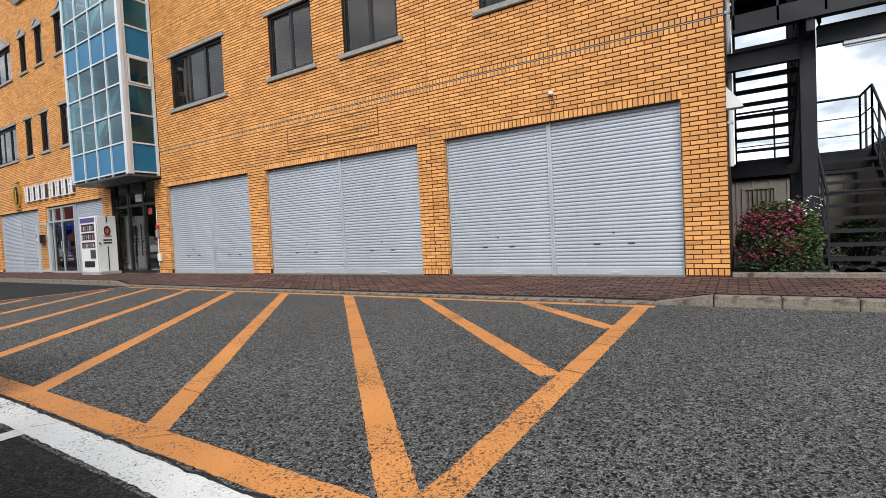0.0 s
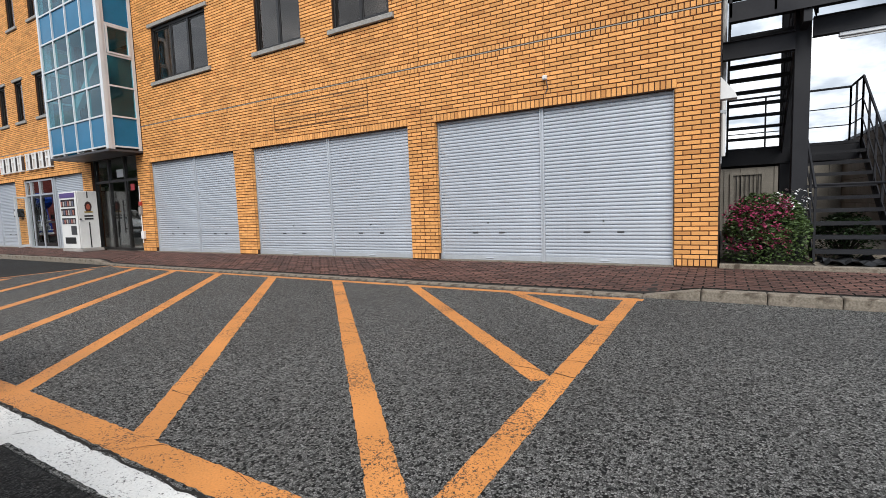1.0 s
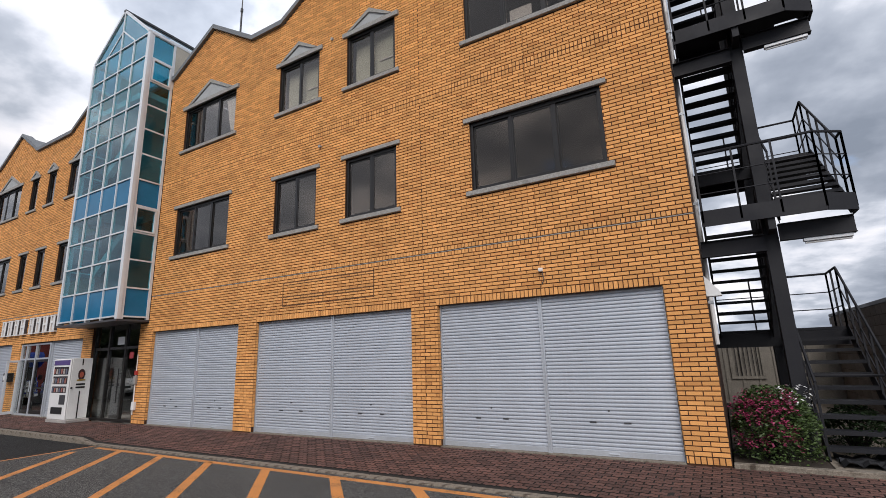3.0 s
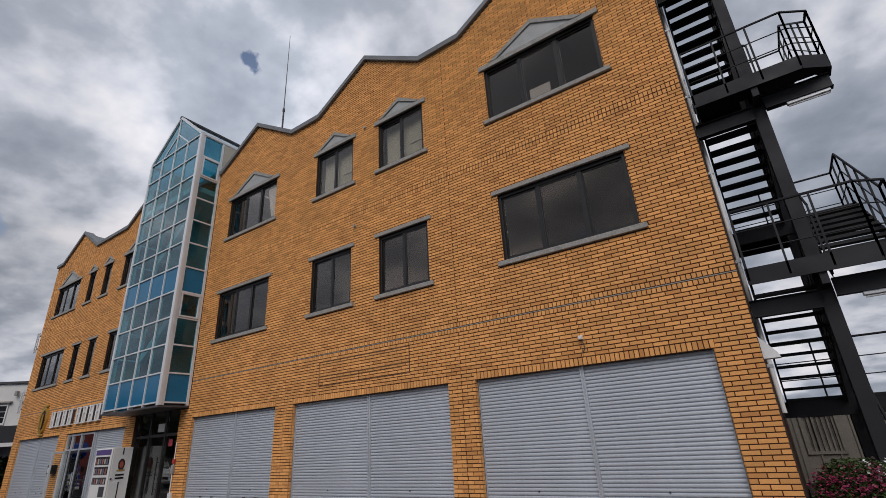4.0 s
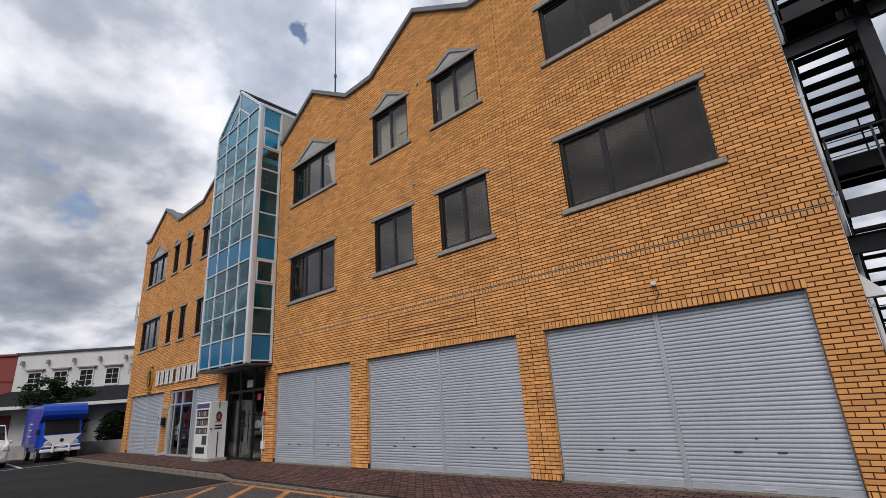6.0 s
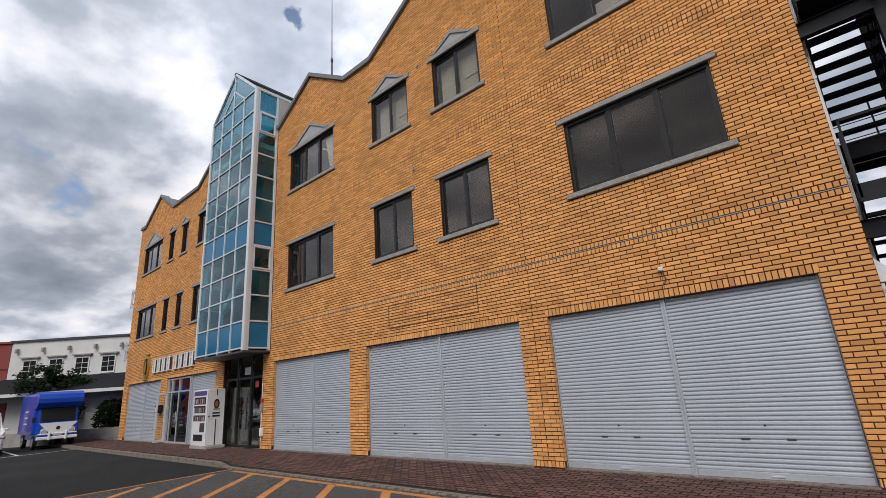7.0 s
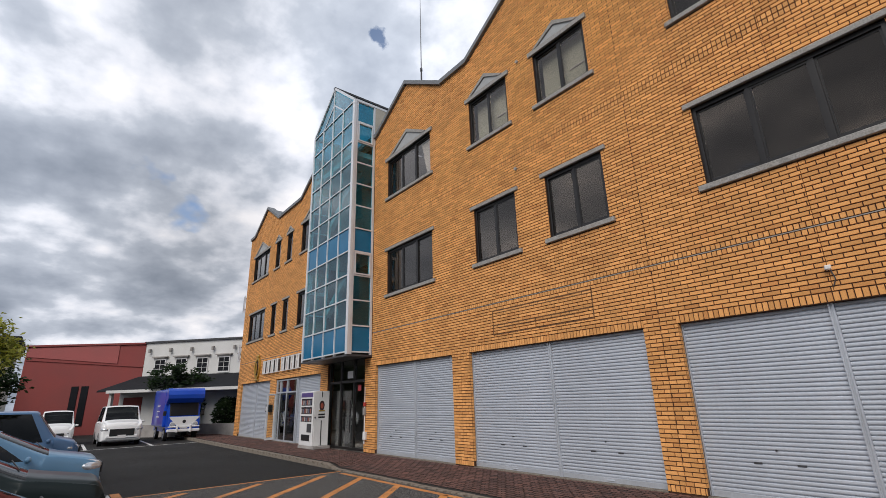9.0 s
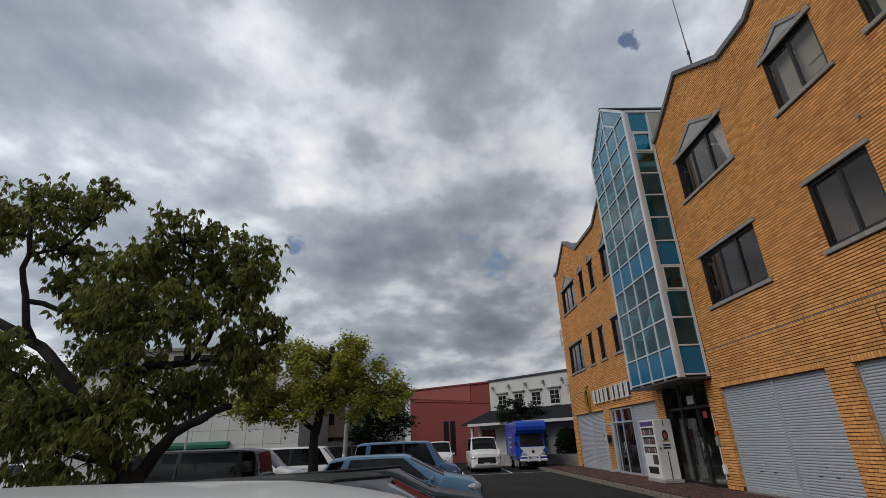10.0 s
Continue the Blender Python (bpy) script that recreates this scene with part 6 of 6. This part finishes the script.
for s in (-1, 1):
    h = part("headlight", bar(B(), (1.951, s * 0.58, 0.84), (2.0, s * 0.58, 0.84), 0.13, 16, 0.1), LENS, tk)
    part("lamp_ring", bar(B(), (1.951, s * 0.58, 0.84), (1.962, s * 0.58, 0.84), 0.16, 16), M["alu"], h)
    for x in (1.15, -1.4):
        wheel(tk, x, s * 0.78, 0.33, s)
    part("mirror", box(B(), 1.6, 1.72, s * 1.0 - 0.08, s * 1.0 + 0.08, 1.3, 1.55, 0.02), M["black"], tk)
    part("bumper_guard", box(B(), 2.0, 2.09, s * 0.35 - 0.05, s * 0.35 + 0.05, 0.42, 0.82, 0.02), PAINT["white"], tk)
part("bumper", box(B(), 1.9, 2.05, -0.86, 0.86, 0.45, 0.6, 0.03), PAINT["white"], tk)
part("bumper_bar", bar(B(), (2.03, -0.82, 0.72), (2.03, 0.82, 0.72), 0.03, 8), PAINT["white"], tk)
part("badge", bar(B(), (1.9655, 0, 0.98), (1.975, 0, 0.98), 0.09, 16), M["black"], tk, "plain dark round badge")
for z in (1.2, 1.5, 1.8):
    part("side_lettering", box(B(), -0.9, -0.1, -0.99, -0.981, z, z + 0.06), M["white"], tk)


# ---- kerbs ----
def kerb(x0, x1, y, top, turn=0.0):
    n = max(1, round((x1 - x0) / 0.6))
    step = (x1 - x0) / n
    for k in range(n):
        bm = box(B(), 0.004, step - 0.004, -0.075, 0.075, ROAD - 0.1 - top, random.uniform(-0.004, 0.004), 0.012)
        o = part("kerb_stone", bm, M["kerb"], kerbs)
        o.matrix_world = pose(x0 + k * step, y + random.uniform(-0.004, 0.004), top, 0, 0, turn + random.uniform(-0.3, 0.3))


kerbs = thing("kerb", None, "worn concrete kerb stones along the brick pavement", "kerb", kind="structure")
kerb(-13.3, -0.75, -1.99, ROAD + 0.03)
kerb(-0.15, 6.0, -1.99, -0.008)
kerb(-34.0, -13.9, -1.99, -0.008)
for xa, xb, za, zb, ya, yb in ((-0.75, -0.15, ROAD + 0.03, -0.008, -1.99, -1.99), (-13.9, -13.3, -0.008, ROAD + 0.03, -1.9, -1.99)):
    bm = prism(B(), [(xa + 0.004, ROAD - 0.1), (xb - 0.004, ROAD - 0.1), (xb - 0.004, zb), (xa + 0.004, za)], "y", -2.065, -1.915)
    part("kerb_stone", bm, M["kerb"], kerbs)

# ---- pavement of wavy blocks ----
pave = thing("pavement", None, "red-brown pavement of wavy interlocking concrete blocks", "pavement", kind="structure")
bm = B()
xs = [-34 + 0.5 * k for k in range(81)]
ys = [-1.912, -1.4, -0.9, -0.4, 0.0]
grid = [[bm.verts.new((x, y, walk_z(x, y) - 0.012)) for y in ys] for x in xs]
for i in range(len(xs) - 1):
    for j in range(len(ys) - 1):
        bm.faces.new((grid[i][j], grid[i + 1][j], grid[i + 1][j + 1], grid[i][j + 1]))
part("bedding", bm, M["joint"], pave)
PL, PW, WAVE = 0.225, 0.1125, 0.013
_half = PL / 2


def wave_outline(cut=1.0):
    g = 0.0098
    up = [(0.0, 0.0), (0.25 * _half, WAVE), (0.75 * _half, -WAVE), (1.25 * _half, WAVE), (1.75 * _half, -WAVE), (2 * _half, 0.0)]
    low = [(x + (g if i == 0 else -g if i == 5 else 0), y + g) for i, (x, y) in enumerate(up)]
    high = [(x + (g if i == 0 else -g if i == 5 else 0), y + PW - g) for i, (x, y) in enumerate(up)]
    return low + high[::-1]


OUT = wave_outline()
bm = B()
top = [bm.verts.new((x, y, 0.0)) for x, y in OUT]
bot = [bm.verts.new((x, y, -0.016)) for x, y in OUT]
bm.faces.new(top)
for i in range(12):
    j = (i + 1) % 12
    bm.faces.new((top[j], top[i], bot[i], bot[j])).material_index = 1
paver_mesh = mesh_of("paver", bm, M["paver"])
paver_mesh.materials.append(M["joint"])
verts, faces = [], []
count = 0
rows_n = int((1.9 - 0.02) / PW)
for r in range(rows_n):
    y = -0.02 - (r + 1) * PW
    x = -34.0 + (r % 2) * _half
    while x < 6.0:
        z = walk_z(x + _half, y + PW / 2) + random.uniform(-0.002, 0.002)
        if -2.9 < x < 1.2 and -1.75 < y < -0.1 and count < 300:
            o = new("paver", paver_mesh)
            o.parent = pave
            sx = (walk_z(x + PL, y + PW / 2) - walk_z(x, y + PW / 2)) / PL
            sy = (walk_z(x + _half, y + PW) - walk_z(x + _half, y)) / PW
            o.matrix_world = Matrix.Translation((x, y, z - sx * _half - sy * PW / 2)) @ Matrix.Rotation(-math.atan(sx), 4, "Y") @ Matrix.Rotation(math.atan(sy), 4, "X")
            count += 1
        else:
            s = len(verts)
            tilt = z - walk_z(x + _half, y + PW / 2)
            verts += [(x + a, y + b, walk_z(x + a, y + b) + tilt) for a, b in OUT] + [(x + a, y + b, walk_z(x + a, y + b) + tilt - 0.016) for a, b in OUT]
            faces.append(tuple(range(s, s + 12)))
            faces += [(s + (i + 1) % 12, s + i, s + 12 + i, s + 12 + (i + 1) % 12) for i in range(12)]
        x += PL
me = bpy.data.meshes.new("paver_run")
me.from_pydata(verts, [], faces)
me.materials.append(M["paver_j"])
me.materials.append(M["joint"])
me.polygons.foreach_set("material_index", [0 if n % 13 == 0 else 1 for n in range(len(faces))])
run = new("paver_run", me)
run.parent = pave
tagged(run, kind="stuff")

# ---- brick tiles ----
blocked = list(holes) + [(x0, x1, z0, z0 + 0.1) for x0, x1, z0, z1, n, p in wins]
for x0, x1, z0, z1, n, p in wins:
    if not p:
        blocked.append((x0, x1, z1 - 0.1, z1))
    else:
        blocked.append((x0, x1, z1 - 0.1, z1 + 0.02))
blocked += [(TX0 - 0.06, TX1 + 0.04, TZ0 - 0.14, 14.0)]
blocked += [(x - 0.002, x + 0.002, H + 0.15, 12.4) for x in (-2.56, -5.07, -10.47)] + [(x - 0.003, x + 0.003, 0.1, H + 0.15) for x in (-5.07, -10.47)]


def spans(z0, z1):
    zm = (z0 + z1) / 2
    if z1 < 11.2:
        keep = [(L_END, 0.0)]
    else:
        r = max(0.0, (12.45 - 0.06 - z1) * 1.97 / 1.21)
        keep = [(max(L_END, k - r), min(0.0, k + r)) for k in (*peaks_left, *peaks_right)] if r > 0.1 else []
    for a, b, lo, hi in blocked:
        if lo < zm < hi:
            cut = []
            for p, q in keep:
                if b <= p or a >= q:
                    cut.append((p, q))
                else:
                    if a - p > 0.02:
                        cut.append((p, a))
                    if q - b > 0.02:
                        cut.append((b, q))
            keep = cut
    return keep


bricks = []  # x0, x1, z0, z1
G = 0.006


def course(z0, z1, pitch, shift, lo=None, hi=None):
    for p, q in spans(z0, z1):
        if lo is not None:
            p, q = max(p, lo), min(q, hi)
            if q - p < 0.02:
                continue
        k = math.floor((p - shift) / pitch)
        x = shift + k * pitch
        while x < q:
            g = G if pitch > 0.1 else 0.0065
            a, b = max(x + g, p + 0.001), min(x + pitch - g, q - 0.001)
            if b - a > 0.006:
                bricks.append((a, b, z0 + g + 0.001, z1 - g - 0.001))
            x += pitch


SOLD = 0.0784
course(0.0, COURSE0, SOLD, 0.0)
r = 0
z = COURSE0
band_rows = {50, 101}
while z < 12.4:
    if r in band_rows:
        gap = 0.14 if r == 50 else 0.02
        course(z, z + (1.5 - gap) * ROW, SOLD, 0.0)
        course(z + (1.5 + gap) * ROW, z + 3 * ROW, SOLD, 0.0)
        z += 3 * ROW
        r += 3
        continue
    if H - 0.01 < z < H + 0.01:
        for a, b in bays:
            if a != -18.3:
                course(z, z + 2 * ROW, SOLD, 0.0, a - 0.02, b + 0.02)
                blocked.append((a - 0.02, b + 0.02, z - 0.01, z + 2 * ROW - 0.001))
    course(z, z + ROW, BR, (r % 2) * BR / 2)
    z += ROW
    r += 1
_bm = {}


def brick_mesh(w, h):
    key = (round(w, 3), round(h, 3))
    if key not in _bm:
        me = bpy.data.meshes.new("brick")
        v, f = brick_shape(0, w, 0, h)
        me.from_pydata(v, [], f)
        me.materials.append(M["brick"])
        _bm[key] = me
    return _bm[key]


def brick_shape(x0, x1, z0, z1, s=0, y=0.0):
    e = 0.003
    v = [(x0, 0.0125, z0), (x1, 0.0125, z0), (x1, 0.0125, z1), (x0, 0.0125, z1), (x0 + e, y, z0 + e), (x1 - e, y, z0 + e), (x1 - e, y, z1 - e), (x0 + e, y, z1 - e)]
    f = [(s + 4, s + 5, s + 6, s + 7), (s, s + 1, s + 5, s + 4), (s + 1, s + 2, s + 6, s + 5), (s + 2, s + 3, s + 7, s + 6), (s + 3, s, s + 4, s + 7)]
    return v, f


verts, faces = [], []
count = 0
for a, b, z0, z1 in bricks:
    y = random.uniform(-0.0015, 0.0015)
    if a > -1.9 and z0 < 3.6 and count < 300:
        o = new("brick", brick_mesh(b - a, z1 - z0))
        o.parent = wall
        o.location = (a, y, z0)
        count += 1
    else:
        v, f = brick_shape(a, b, z0, z1, len(verts), y)
        verts += v
        faces += f
# grey line between the two soldier courses of the lower band
zb = COURSE0 + 50 * ROW
for a, b in ((L_END, TX0 - 0.07), (TX1 + 0.06, 0.0)):
    tagged(part("trim", box(B(), a, b, 0.004, 0.0118, zb + 1.4 * ROW, zb + 1.6 * ROW), M["stone"]), "thin grey joint line between soldier courses", "trim", kind="structure")
# pier sides and reveals
for a, b in bays:
    if a == -18.3:
        continue
    zz, k = COURSE0, 0
    while zz < H - 0.03:
        for x, s in ((a, 1), (b, -1)):
            st = len(verts)
            y0, y1 = 0.018, 0.11
            v = [(x - 0.001 * s, y0, zz + G), (x - 0.001 * s, y1, zz + G), (x - 0.001 * s, y1, zz + ROW - G), (x - 0.001 * s, y0, zz + ROW - G)]
            v += [(x + 0.008 * s, p[1], p[2]) for p in v]
            verts += v
            faces += [(st + 4, st + 5, st + 6, st + 7), (st, st + 1, st + 5, st + 4), (st + 1, st + 2, st + 6, st + 5), (st + 2, st + 3, st + 7, st + 6), (st + 3, st, st + 4, st + 7)]
        zz += ROW
        k += 1
me = bpy.data.meshes.new("brick_run")
me.from_pydata(verts, [], faces)
bb = bmesh.new(); bb.from_mesh(me); bmesh.ops.recalc_face_normals(bb, faces=bb.faces); bb.to_mesh(me); bb.free()
me.materials.append(M["brick_j"])
run = new("brick_run", me)
run.parent = wall
tagged(run, kind="stuff")
